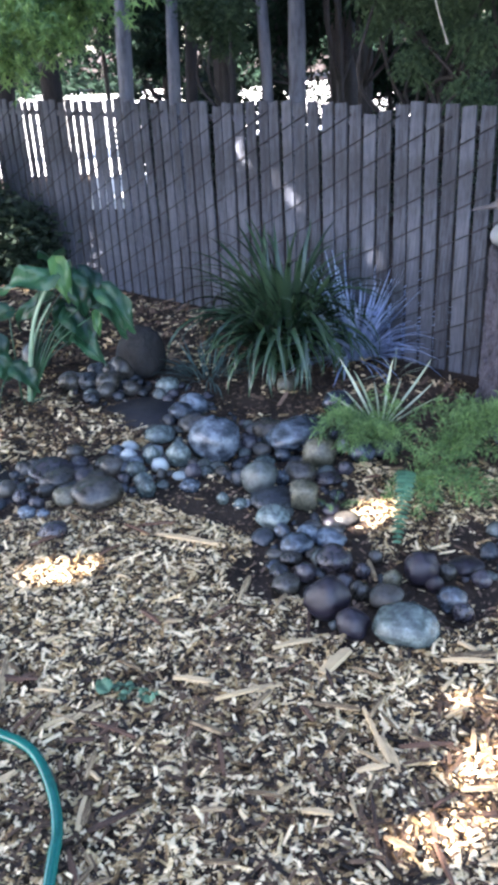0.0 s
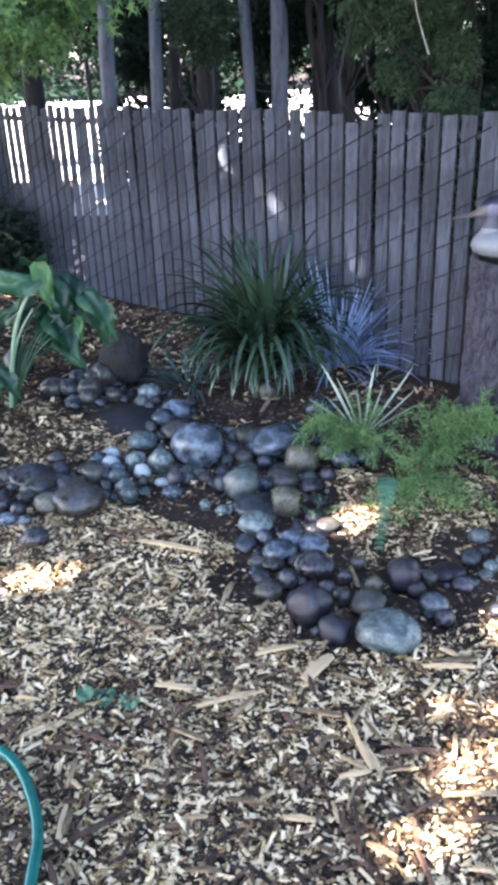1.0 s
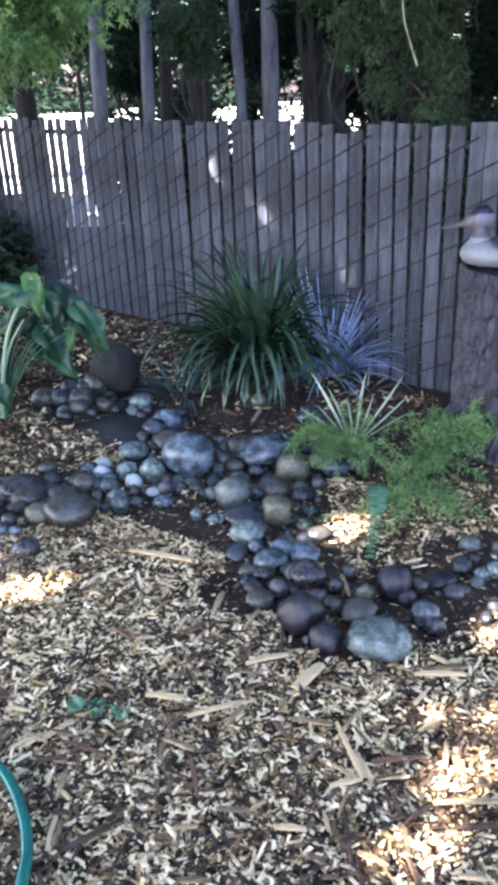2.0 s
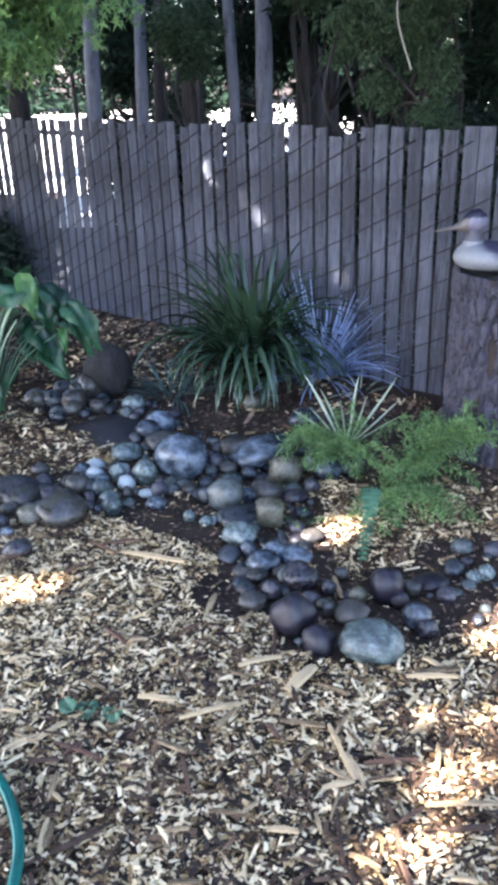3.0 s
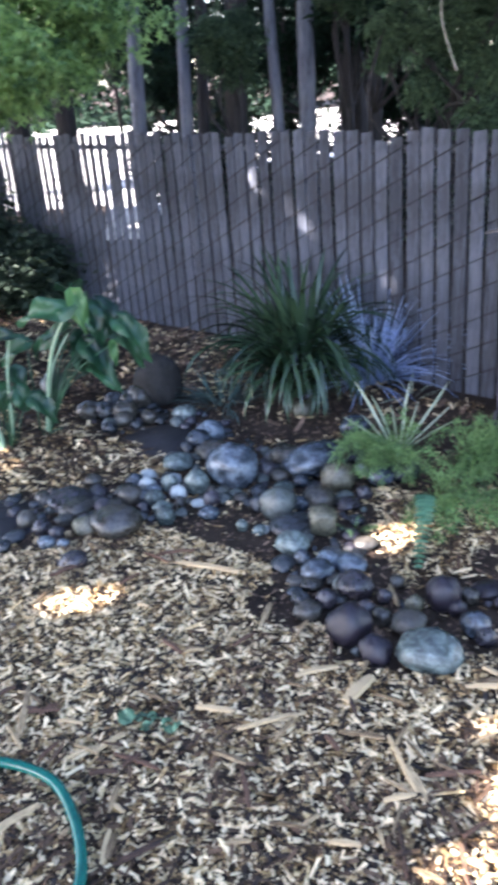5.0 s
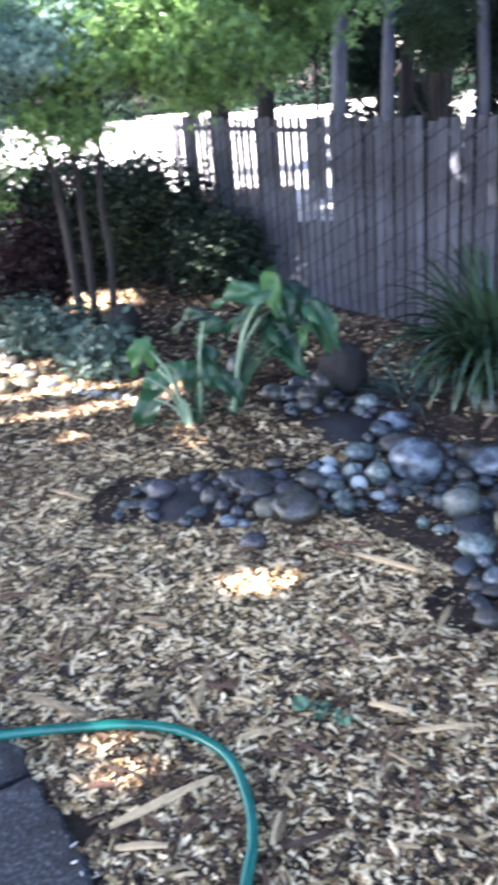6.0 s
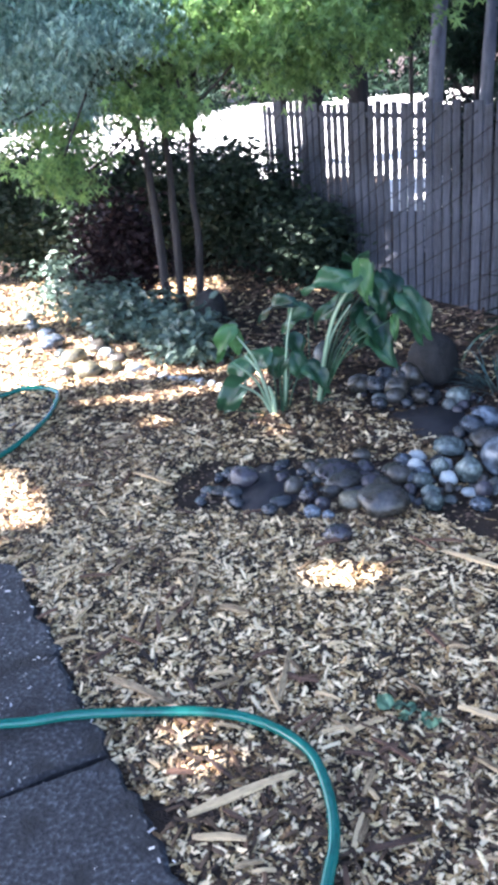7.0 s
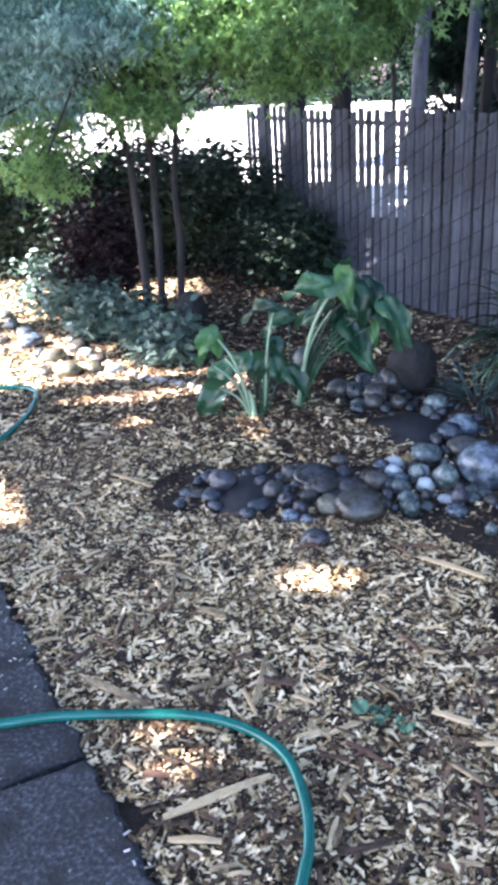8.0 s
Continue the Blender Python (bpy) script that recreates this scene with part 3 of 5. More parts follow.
NARROW_STONES = (
    (-0.28, 2.67, 0.072, 0.061, 0.049, 5, 3),
    (-0.44, 2.67, 0.072, 0.061, 0.070, 9, 1),
    (-0.72, 2.63, 0.083, 0.071, 0.076, 15, 4),
    (-0.88, 2.63, 0.065, 0.055, 0.065, 16, 4),
    (-0.72, 2.62, 0.100, 0.085, 0.073, 12, 2),
    (-0.82, 2.59, 0.056, 0.047, 0.056, 15, 4),
    (-0.60, 2.59, 0.173, 0.147, 0.103, 12, 5),
    (-0.09, 2.56, 0.050, 0.043, 0.021, 2, 6),
    (-0.16, 2.56, 0.043, 0.036, 0.043, 3, 1),
    (0.01, 2.55, 0.151, 0.129, 0.064, 0, 3),
    (0.12, 2.54, 0.105, 0.090, 0.105, -2, 2),
    (-1.00, 2.53, 0.060, 0.051, 0.047, 19, 3),
    (-0.84, 2.52, 0.062, 0.053, 0.050, 15, 0),
)
NEAR_STONES = (
    (-0.78, 2.51, 0.046, 0.039, 0.038, 14, 0),
    (0.01, 2.42, 0.112, 0.095, 0.072, -10, 1),
    (-0.72, 2.39, 0.096, 0.082, 0.043, 14, 3),
    (-0.71, 2.38, 0.084, 0.071, 0.053, 16, 3),
    (0.04, 2.34, 0.054, 0.046, 0.054, 0, 0),
    (0.12, 2.31, 0.072, 0.061, 0.061, -3, 3),
    (0.19, 2.29, 0.100, 0.085, 0.048, -14, 0),
    (0.08, 2.25, 0.099, 0.084, 0.064, -2, 0),
    (0.06, 2.20, 0.069, 0.059, 0.038, -1, 3),
    (0.32, 2.18, 0.045, 0.038, 0.043, -8, 3),
    (0.01, 2.17, 0.055, 0.046, 0.033, 0, 0),
    (0.76, 2.15, 0.051, 0.044, 0.049, -19, 1),
    (0.72, 2.14, 0.048, 0.041, 0.041, -18, 1),
)
FRONT_STONES = (
    (0.19, 2.14, 0.106, 0.090, 0.083, -5, 4),
    (0.58, 2.12, 0.098, 0.083, 0.042, -15, 3),
    (0.27, 2.10, 0.047, 0.040, 0.047, -7, 4),
    (0.10, 2.10, 0.064, 0.054, 0.064, -2, 4),
    (0.52, 2.09, 0.057, 0.048, 0.051, -14, 3),
    (0.44, 2.07, 0.097, 0.082, 0.097, -11, 9),
    (0.04, 2.06, 0.082, 0.070, 0.053, -1, 3),
    (0.35, 2.05, 0.053, 0.045, 0.053, -9, 2),
    (0.61, 2.04, 0.059, 0.050, 0.049, -16, 4),
    (0.21, 2.04, 0.059, 0.050, 0.058, -5, 4),
    (0.47, 2.03, 0.049, 0.042, 0.049, -13, 3),
    (0.25, 2.00, 0.058, 0.049, 0.058, -7, 3),
    (0.32, 1.97, 0.099, 0.084, 0.056, -9, 5),
)
WHITE_PEBBLES = (
    (-0.58, 2.88, 0.062, 0.050, 0.055, 30, 1),
    (-0.54, 2.94, 0.066, 0.052, 0.060, -20, 6),
    (-0.54, 2.85, 0.058, 0.050, 0.050, 60, 0),
    (-0.50, 2.82, 0.074, 0.056, 0.060, 15, 1),
    (-0.41, 2.86, 0.060, 0.052, 0.056, 5, 6),
    (-0.45, 2.93, 0.052, 0.060, 0.072, 70, 1),
    (-0.46, 2.74, 0.070, 0.060, 0.056, 20, 1),
    (-0.10, 2.54, 0.048, 0.038, 0.034, 10, 1),
)
LAST_STONES = (
    (0.15, 1.94, 0.118, 0.100, 0.112, -4, 9),
    (0.50, 1.93, 0.082, 0.070, 0.079, -14, 0),
    (0.52, 1.89, 0.062, 0.053, 0.057, -15, 4),
    (0.21, 1.84, 0.086, 0.076, 0.080, -6, 9),
    (0.35, 1.81, 0.166, 0.135, 0.102, -18, 1),
)
STONE_ROWS = FAR_STONES + BACK_STONES + BEND_STONES + MIDDLE_STONES + NARROW_STONES + NEAR_STONES + FRONT_STONES + WHITE_PEBBLES + LAST_STONES


def stone_mesh(seed, square=0.0):
    bm = bmesh.new()
    bmesh.ops.create_icosphere(bm, subdivisions=3, radius=0.5)
    for v in bm.verts:
        d = v.co.normalized()
        if square:
            k = max(abs(d.x), abs(d.y), abs(d.z))
            d = d.lerp(d / k * 0.8, square)
        r = 1 + 0.19 * noise.noise(d * 1.3 + Vector((seed * 3.7, 0, 0))) + 0.07 * noise.noise(d * 2.7 + Vector((0, seed * 2.1, 0)))
        v.co = d * 0.5 * r
    me = bpy.data.meshes.new("river_stone")
    bm.to_mesh(me)
    bm.free()
    me.polygons.foreach_set("use_smooth", [True] * len(me.polygons))
    return me


STONE_SHAPES = {}
TONES = ("smooth blue-grey river stone", "pale grey-green river stone", "olive-tan river stone", "dark slate river stone",
         "dull violet river stone", "brown river stone", "small whitish river stone", "dark rounded boulder", "grey-green river stone", "deep violet river stone")


def stone(x, y, w, d, h, turn, tone, shape, sink=0.42, tip=0.0):
    key = (shape, tone)
    if key not in STONE_SHAPES:
        me = stone_mesh(shape * 7 + tone, 0.65 if shape == 5 else 0.07 * (shape % 3))
        me.materials.append(STONE_MATS[tone])
        STONE_SHAPES[key] = me
    ob = new("river_stone", STONE_SHAPES[key])
    ob.matrix_basis = pose(x, y, rise(x, y) + h * sink, tip, tip * 0.6, turn) @ Matrix.Diagonal((w, d, h, 1))
    size = "large " if w > 0.13 else ""
    place = " in the dry creek bed"
    return tagged(ob, size + TONES[tone] + place, "stone", "stones of the dry creek bed")


rs = random.Random(21)
for i, (x, y, w, d, h, turn, tone) in enumerate(STONE_ROWS):
    shape = 5 if (tone == 2 and abs(y - 2.58) < 0.06 and abs(x - 0.13) < 0.06) else rs.randrange(5)
    if tone == 3:
        tone = rs.choice((5, 5, 3, 4, 3)) if x < -0.5 else rs.choice((3, 9, 5, 8, 5)) if y < 2.15 else rs.choice((3, 3, 4, 5, 8, 0))
    stone(x, y, w * 1.07, d * 1.1, h * 1.14, turn + rs.uniform(-12, 12), tone, shape, 0.42, rs.uniform(-8, 8))

# smaller pebbles that fill the bed
rs = random.Random(4)
placed = [(r[0], r[1], (r[2] + r[3]) / 4) for r in STONE_ROWS]
count = 0
for _ in range(6000):
    x, y = rs.uniform(-1.3, 1.1), rs.uniform(1.85, 3.85)
    s = rs.uniform(0.03, 0.095) * rs.uniform(0.75, 1)
    if creek(x, y) > -0.02 or math.hypot(x - 0.05, y - 3.55) < 0.28 or math.hypot(x + 0.55, y - 3.42) < 0.17 or math.hypot(x + 0.18, y - 2.42) < 0.16 \
            or math.hypot(x + 1.07, y - 2.74) < 0.13 or x > 0.15 and y < 2.4 and rs.random() < 0.72:
        continue
    if any(math.hypot(x - a, y - b) < 0.56 * (r + s / 2) for a, b, r in placed):
        continue
    placed.append((x, y, s / 2))
    stone(x, y, s, s * rs.uniform(0.7, 1), s * rs.uniform(0.5, 0.8), rs.uniform(0, 180), rs.choice((3, 3, 3, 4, 5, 8)), rs.randrange(5), 0.28)
    count += 1
    if count > 280:
        break


# white stones in the sun at the end of the front arm: x, y, size
for x, y, s in ((0.78, 1.955, 0.085), (0.84, 1.95, 0.05), (0.865, 1.985, 0.06), (0.90, 1.93, 0.10), (0.82, 1.90, 0.06), (0.97, 1.96, 0.09), (0.74, 1.88, 0.05), (0.95, 1.87, 0.07), (1.03, 1.92, 0.08), (0.87, 1.86, 0.05)):
    stone(x, y, s, s * 0.75, s * 0.55, rs.uniform(-30, 30), 6, rs.randrange(5), 0.3)
stone(0.86, 2.06, 0.10, 0.07, 0.05, -15, 9, 2, 0.35)


def boulder(x, y, w, d, h, turn, tone, shape, label):
    ob = stone(x, y, w, d, h, turn, tone, shape, 0.4)
    ob.name = "boulder"
    ob["group"] = ""
    return tagged(ob, label, "boulder", "boulders at the bed's edge")


boulder(-0.59, 3.92, 0.23, 0.24, 0.28, 0, 7, 1, "dark rounded boulder beside the creek bed")
boulder(-2.0, 4.62, 0.21, 0.22, 0.30, 20, 7, 2, "dark brown boulder at the foot of the maple")

# pale rocks in the sun at the edge of the back bed: x, y, size, tone
for x, y, s, tone in ((-2.89, 4.25, 0.17, 0), (-2.42, 3.82, 0.17, 2), (-2.62, 4.03, 0.15, 2), (-2.47, 4.13, 0.09, 6), (-3.05, 4.45, 0.13, 0),
                      (-2.55, 4.20, 0.15, 5), (-3.25, 4.62, 0.12, 8), (-2.67, 4.39, 0.12, 5), (-2.55, 3.80, 0.10, 5), (-3.0, 4.12, 0.08, 2), (-3.42, 4.8, 0.14, 8),
                      (-2.30, 3.90, 0.11, 2), (-2.35, 4.05, 0.10, 5), (-2.75, 4.10, 0.09, 8), (-3.12, 4.30, 0.10, 5), (-2.18, 3.90, 0.10, 6),
                      (-2.06, 3.86, 0.07, 6), (-1.98, 3.83, 0.06, 6), (-1.92, 3.80, 0.05, 6), (-1.85, 3.78, 0.06, 6), (-1.79, 3.77, 0.045, 6),
                      (-1.74, 3.75, 0.05, 6), (-1.67, 3.73, 0.055, 6), (-1.62, 3.71, 0.04, 6), (-1.88, 3.74, 0.04, 6), (-1.72, 3.70, 0.04, 6)):
    ob = stone(x, y, s, s * 0.8, s * 0.6, rs.uniform(0, 180), tone, rs.randrange(5), 0.35)
    ob.name = "edging_rock"
    tagged(ob, ("small pale" if s < 0.075 else "rounded") + " edging rock beside the low grey-green shrub", "rock", "rocks edging the back bed")


# ---- fence: wooden slats woven into chain link ----
F0, F1 = Vector((-2.25, 6.785, 0)), Vector((2.05, 2.575, 0))
F_DIR = (F1 - F0).normalized()
F_ANG = math.degrees(math.atan2(F_DIR.y, F_DIR.x))
F_LEN = (F1 - F0).length
fence = thing("fence", F0.x, F0.y, 0, "weathered grey wooden slat fence woven into rusty chain link", "fence", kind="structure", turn=F_ANG)


def slat_mesh(seed):
    r = random.Random(seed)
    w, t, n = 0.062, 0.008, 6
    verts, faces = [], []
    top = (r.uniform(-0.012, 0.012), r.uniform(-0.012, 0.012))
    for i in range(n):
        u = i / (n - 1)
        bow = 0.004 * math.sin(u * 3 + seed)
        for k, (sx, sy) in enumerate(((-1, -1), (1, -1), (1, 1), (-1, 1))):
            z = 1.17 * u + (top[0] if sx < 0 else top[1]) * (1 if i == n - 1 else 0)
            wob = r.uniform(-0.0015, 0.0015)
            verts.append((sx * w / 2 + wob + bow, sy * t / 2, z))
    for i in range(n - 1):
        for k in range(4):
            faces.append((i * 4 + k, i * 4 + (k + 1) % 4, (i + 1) * 4 + (k + 1) % 4, (i + 1) * 4 + k))
    faces += [(3, 2, 1, 0), tuple(4 * (n - 1) + k for k in range(4))]
    return mesh("slat", verts, faces, SLAT, False)


SLATS = [slat_mesh(k) for k in range(7)]
rs = random.Random(8)
PITCH = 0.0847
for i in range(int(F_LEN / PITCH)):
    s = i * PITCH
    high = 1.0 + 0.006 * math.sin(i * 0.37) + rs.uniform(-0.008, 0.008)
    if rs.random() < 0.05:
        high -= rs.uniform(0.008, 0.02)
    part("slat", rs.choice(SLATS), fence,
         pose(s, 0, 0.0, rs.uniform(-0.3, 0.3), rs.uniform(-0.2, 0.2), rs.uniform(-1.5, 1.5)) @ Matrix.Diagonal((rs.choice((0.97, 1.0, 1.0, 1.03)) * (1.0 + 0.07 * min(1, max(0, (s - 1.7) / 1.0))), 1, high, 1)))


def chain_link():
    """Slanting wires, one set before the slats and the other behind."""
    pieces = []
    gap, slope, h = 0.133, 0.5, 1.13
    run = gap / slope
    for side in (-1, 1):
        y = side * 0.012
        for k in range(-int(h / gap) - 2, int(F_LEN / run) + 2):
            x0 = k * run
            a, b = (x0, 0.03), (x0 + (h - 0.03) / slope, h)
            if side > 0:
                a, b = (F_LEN - a[0], a[1]), (F_LEN - b[0], b[1])
            pa, pb = Vector((a[0], y, a[1])), Vector((b[0], y, b[1]))
            if max(pa.x, pb.x) < 0 or min(pa.x, pb.x) > F_LEN:
                continue
            steps = []
            for j in range(9):
                q = pa.lerp(pb, j / 8)
                if 0 <= q.x <= F_LEN:
                    steps.append(q + Vector((0, 0.002 * math.sin(j * 2.1 + k), 0.003 * math.sin(j * 1.3 + k))))
            if len(steps) > 1:
                pieces.append(tube(steps, [0.0029] * len(steps), 5))
    return joined(pieces)


part("chain_link", mesh("chain_link", *chain_link(), WIRE), fence, label="rusty slanting wires of the chain link")
part("top_rail", mesh("top_rail", *tube([(0, 0.035, 1.095), (F_LEN * 0.5, 0.035, 1.092), (F_LEN, 0.035, 1.095)], [0.017] * 3, 10), POST), fence, label="thin metal top rail")
for k in range(3):
    s = (1 + k * 33) * PITCH
    part("post", mesh("post", *tube([(s, 0.075, -0.3), (s, 0.075, 1.10), (s, 0.075, 1.115)], [0.024, 0.024, 0.016], 12), POST), fence, label="grey metal fence post")


# ---- the stump and the duck on it ----
def stump(x, y, r, h):
    """Upright bark plates parted by furrows; on one side the bark has gone and smooth brown wood shows."""
    base = thing("tree_stump", x, y, rise(x, y) - 0.03, "tall cut tree stump with furrowed dark bark", "stump")
    verts, faces, sides, rows = [], [], 300, 110
    worn = {}
    for j in range(rows):
        u = j / (rows - 1)
        for k in range(sides):
            a = 2 * math.pi * k / sides
            c, s = math.cos(a), math.sin(a)
            off = math.degrees((a - radians(-38) + math.pi) % (2 * math.pi) - math.pi)
            bare_wood = min(1.0, max(0.0, (64 - abs(off)) / 20 + 3.2 * noise.noise(Vector((c * 5, s * 5, u * 2.5))) + 0.5))
            worn[j * sides + k] = bare_wood
            warp = noise.noise(Vector((c * 3, s * 3, u * 2))) * 0.35
            near = noise.voronoi(Vector((c * 8.5 + warp, s * 8.5 - warp, h * u * 11)))[0]
            plate = min(1.0, (near[1] - near[0]) / 0.30) ** 0.6
            ridge = 0.030 * plate + 0.014 * abs(noise.noise(Vector((c * 8, s * 8, u * 1.2)))) + 0.010 * noise.noise(Vector((c * 22, s * 22, u * 16)))
            wood = 0.016 + 0.010 * noise.noise(Vector((c * 7, s * 7, u * 0.8))) + 0.004 * noise.noise(Vector((c * 26, s * 26, u * 3)))
            flare = 0.035 * math.exp(-u * 6)
            rr = r * (1 + 0.05 * noise.noise(Vector((c * 1.2, s * 1.2, 5)))) + ridge * (1 - bare_wood) + wood * bare_wood + flare - 0.022
            verts.append((rr * c, rr * s, h * u))
    for j in range(rows - 1):
        for k in range(sides):
            k2 = (k + 1) % sides
            faces.append((j * sides + k, j * sides + k2, (j + 1) * sides + k2, (j + 1) * sides + k))
    part("bark", mesh("bark", verts, [f for f in faces if worn[f[0]] < 0.5], BARK), base, label="dark furrowed bark in upright plates")
    part("bare_wood", mesh("bare_wood", verts, [f for f in faces if worn[f[0]] >= 0.5], BARE_WOOD), base, label="smooth dark reddish brown wood without bark")
    top = [(0.0, 0.0, h - 0.004)]
    for k in range(sides):
        v = verts[(rows - 1) * sides + k]
        top.append((v[0] * 0.985, v[1] * 0.985, h - 0.012))
    part("cut_top", mesh("cut_top", top, [(0, 1 + k, 1 + (k + 1) % sides) for k in range(sides)], DARK_BARK), base, label="weathered cut top")


STUMP_X, STUMP_Y = 1.12, 3.10
stump(STUMP_X, STUMP_Y, 0.25, 0.71)

DUCK_SKIN = bpy.data.materials.new("painted_duck")
DUCK_SKIN.use_nodes = True


def duck_paint():
    """Pale breast, slate back, blue-grey cap and reddish bill, by height and length along the carved body."""
    n, link = DUCK_SKIN.node_tree.nodes, DUCK_SKIN.node_tree.links.new
    attr = n.new("ShaderNodeVertexColor")
    attr.layer_name = "paint"
    no = n.new("ShaderNodeTexNoise")
    no.inputs["Scale"].default_value = 40
    mx = n.new("ShaderNodeMix")
    mx.data_type, mx.blend_type = "RGBA", "MULTIPLY"
    mx.inputs["Factor"].default_value = 0.35
    link(attr.outputs["Color"], mx.inputs[6])
    link(no.outputs["Fac"], mx.inputs[7])
    link(mx.outputs[2], n["Principled BSDF"].inputs["Base Color"])
    n["Principled BSDF"].inputs["Roughness"].default_value = 0.5


duck_paint()


def duck(x, y, z, turn):
    """A carved decoy: a boat-shaped body, an upright neck, a round head and a slim bill; it looks along -x."""
    pieces, paint = [], []

    def loft(rings, colour):
        sides = 48
        verts, faces = [], []
        fine = []
        for ra, rb in zip(rings, rings[1:]):
            fine += [tuple(p + (q - p) * j / 4 for p, q in zip(ra, rb)) for j in range(4)]
        rings = fine + [rings[-1]]
        for cx, cz, rx_, rz_, ry_ in rings:
            for k in range(sides):
                a = 2 * math.pi * k / sides
                verts.append((cx + rx_ * math.sin(a), ry_ * math.cos(a), cz + rz_ * math.sin(a)))
        for i in range(len(rings) - 1):
            for k in range(sides):
                faces.append((i * sides + k, i * sides + (k + 1) % sides, (i + 1) * sides + (k + 1) % sides, (i + 1) * sides + k))
        faces += [tuple(range(sides))[::-1], tuple((len(rings) - 1) * sides + k for k in range(sides))]
        pieces.append((verts, faces))
        paint.extend(colour(Vector(v)) for v in verts)

    white, slate, cap, red, dark = (0.22, 0.23, 0.25), (0.045, 0.045, 0.085), (0.010, 0.008, 0.026), (0.12, 0.10, 0.095), (0.008, 0.008, 0.010)
    def body_paint(v):
        if v.z < 0.022:
            return dark
        edge = v.z - (0.062 + 0.9 * max(0.0, -v.x - 0.13)) + 0.016 * noise.noise(v * 45)
        u = min(1.0, max(0.0, edge / 0.028 + 0.4))
        spot = 0.5 if u > 0.5 and noise.noise(v * 70) > 0.32 else 0.0
        return tuple(w + (q - w) * u + spot * 0.12 for w, q in zip(white, slate))
    loft([(-0.272, 0.056, 0, 0.008, 0.012), (-0.264, 0.057, 0, 0.024, 0.036), (-0.24, 0.060, 0, 0.042, 0.07), (-0.20, 0.060, 0, 0.055, 0.095),
          (-0.14, 0.056, 0, 0.056, 0.11), (-0.06, 0.055, 0, 0.055, 0.118), (0.04, 0.057, 0, 0.057, 0.12), (0.12, 0.059, 0, 0.055, 0.105), (0.20, 0.066, 0, 0.044, 0.08),
          (0.26, 0.082, 0, 0.024, 0.05), (0.30, 0.094, 0, 0.008, 0.03)], body_paint)
    loft([(-0.205, 0.085, 0.050, 0, 0.05), (-0.202, 0.115, 0.036, 0, 0.036), (-0.203, 0.135, 0.028, 0, 0.029), (-0.205, 0.16, 0.028, 0, 0.028)], lambda v: white if v.z < 0.118 else (0.07, 0.07, 0.09))
    def head_paint(v):
        return cap if v.z > 0.203 - 0.25 * max(0.0, -v.x - 0.22) else ((0.17, 0.16, 0.22) if v.x > -0.232 else red)
    loft([(-0.155, 0.188, 0, 0.008, 0.008), (-0.165, 0.188, 0, 0.028, 0.024), (-0.19, 0.190, 0, 0.042, 0.034), (-0.22, 0.186, 0, 0.040, 0.033),
          (-0.245, 0.176, 0, 0.028, 0.026), (-0.262, 0.168, 0, 0.013, 0.017), (-0.29, 0.161, 0, 0.006, 0.014), (-0.33, 0.156, 0, 0.004, 0.011),
          (-0.345, 0.152, 0, 0.003, 0.006)], head_paint)
    verts, faces = joined(pieces)
    me = mesh("duck_decoy", verts, faces, DUCK_SKIN)
    layer = me.color_attributes.new("paint", "FLOAT_COLOR", "POINT")
    layer.data.foreach_set("color", [c for rgb in paint for c in (*rgb, 1.0)])
    ob = new("duck_decoy", me)
    ob.matrix_basis = pose(x, y, z, 0, 0, turn)
    return tagged(ob, "painted carved duck decoy with pale breast resting on the stump", "duck decoy")


duck(STUMP_X + 0.0, STUMP_Y - 0.03, rise(STUMP_X, STUMP_Y) - 0.03 + 0.705, -4)


# ---- garden hose ----
def hose():
    pts = [(-0.40, 0.55), (-0.43, 0.85), (-0.45, 1.10), (-0.46, 1.21), (-0.50, 1.32), (-0.57, 1.42), (-0.69, 1.48), (-0.82, 1.49), (-0.99, 1.46),
           (-1.16, 1.40), (-1.33, 1.33), (-1.8, 1.22), (-2.3, 1.35), (-2.55, 1.8), (-2.38, 2.4), (-2.28, 2.76), (-2.27, 3.02), (-2.31, 3.24), (-2.40, 3.46), (-2.46, 3.52),
           (-2.54, 3.54), (-2.64, 3.51), (-2.72, 3.40), (-3.0, 3.1), (-3.4, 2.8)]
    line = glide([(x, y, (0.037 if on_slab(x, y) else rise(x, y) + 0.03)) for x, y in pts], 8)
    ob = new("garden_hose", mesh("garden_hose", *tube(line, [0.0128] * len(line), 14), HOSE))
    tagged(ob, "shiny green garden hose looped over slab and mulch", "hose")


hose()


# ---- plants ----
def blade_mesh(name, length, width, lift, bend, mat, seed, n=9):
    """A folded strap leaf that rises and arches over."""
    r = random.Random(seed)
    verts, faces = [], []
    x = z = 0.0
    ang = lift
    for i in range(n):
        u = i / (n - 1)
        w = width / 2 * (0.7 + 0.6 * u if u < 0.45 else 0.97 * (1 - ((u - 0.45) / 0.55) ** 2.2)) + 0.0004
        fold = w * 0.45
        sway = 0.03 * length * math.sin(u * 2.5 + seed) * u
        verts += [(x, -w + sway, z + fold), (x, sway, z), (x, w + sway, z + fold)]
        x += math.cos(ang) * length / (n - 1)
        z += math.sin(ang) * length / (n - 1)
        ang -= bend / (n - 1) * (0.5 + 1.2 * u) * r.uniform(0.85, 1.15)
    for i in range(n - 1):
        for k in range(2):
            faces.append((i * 3 + k, i * 3 + k + 1, i * 3 + k + 4, i * 3 + k + 3))
    return mesh(name, verts, faces, mat)


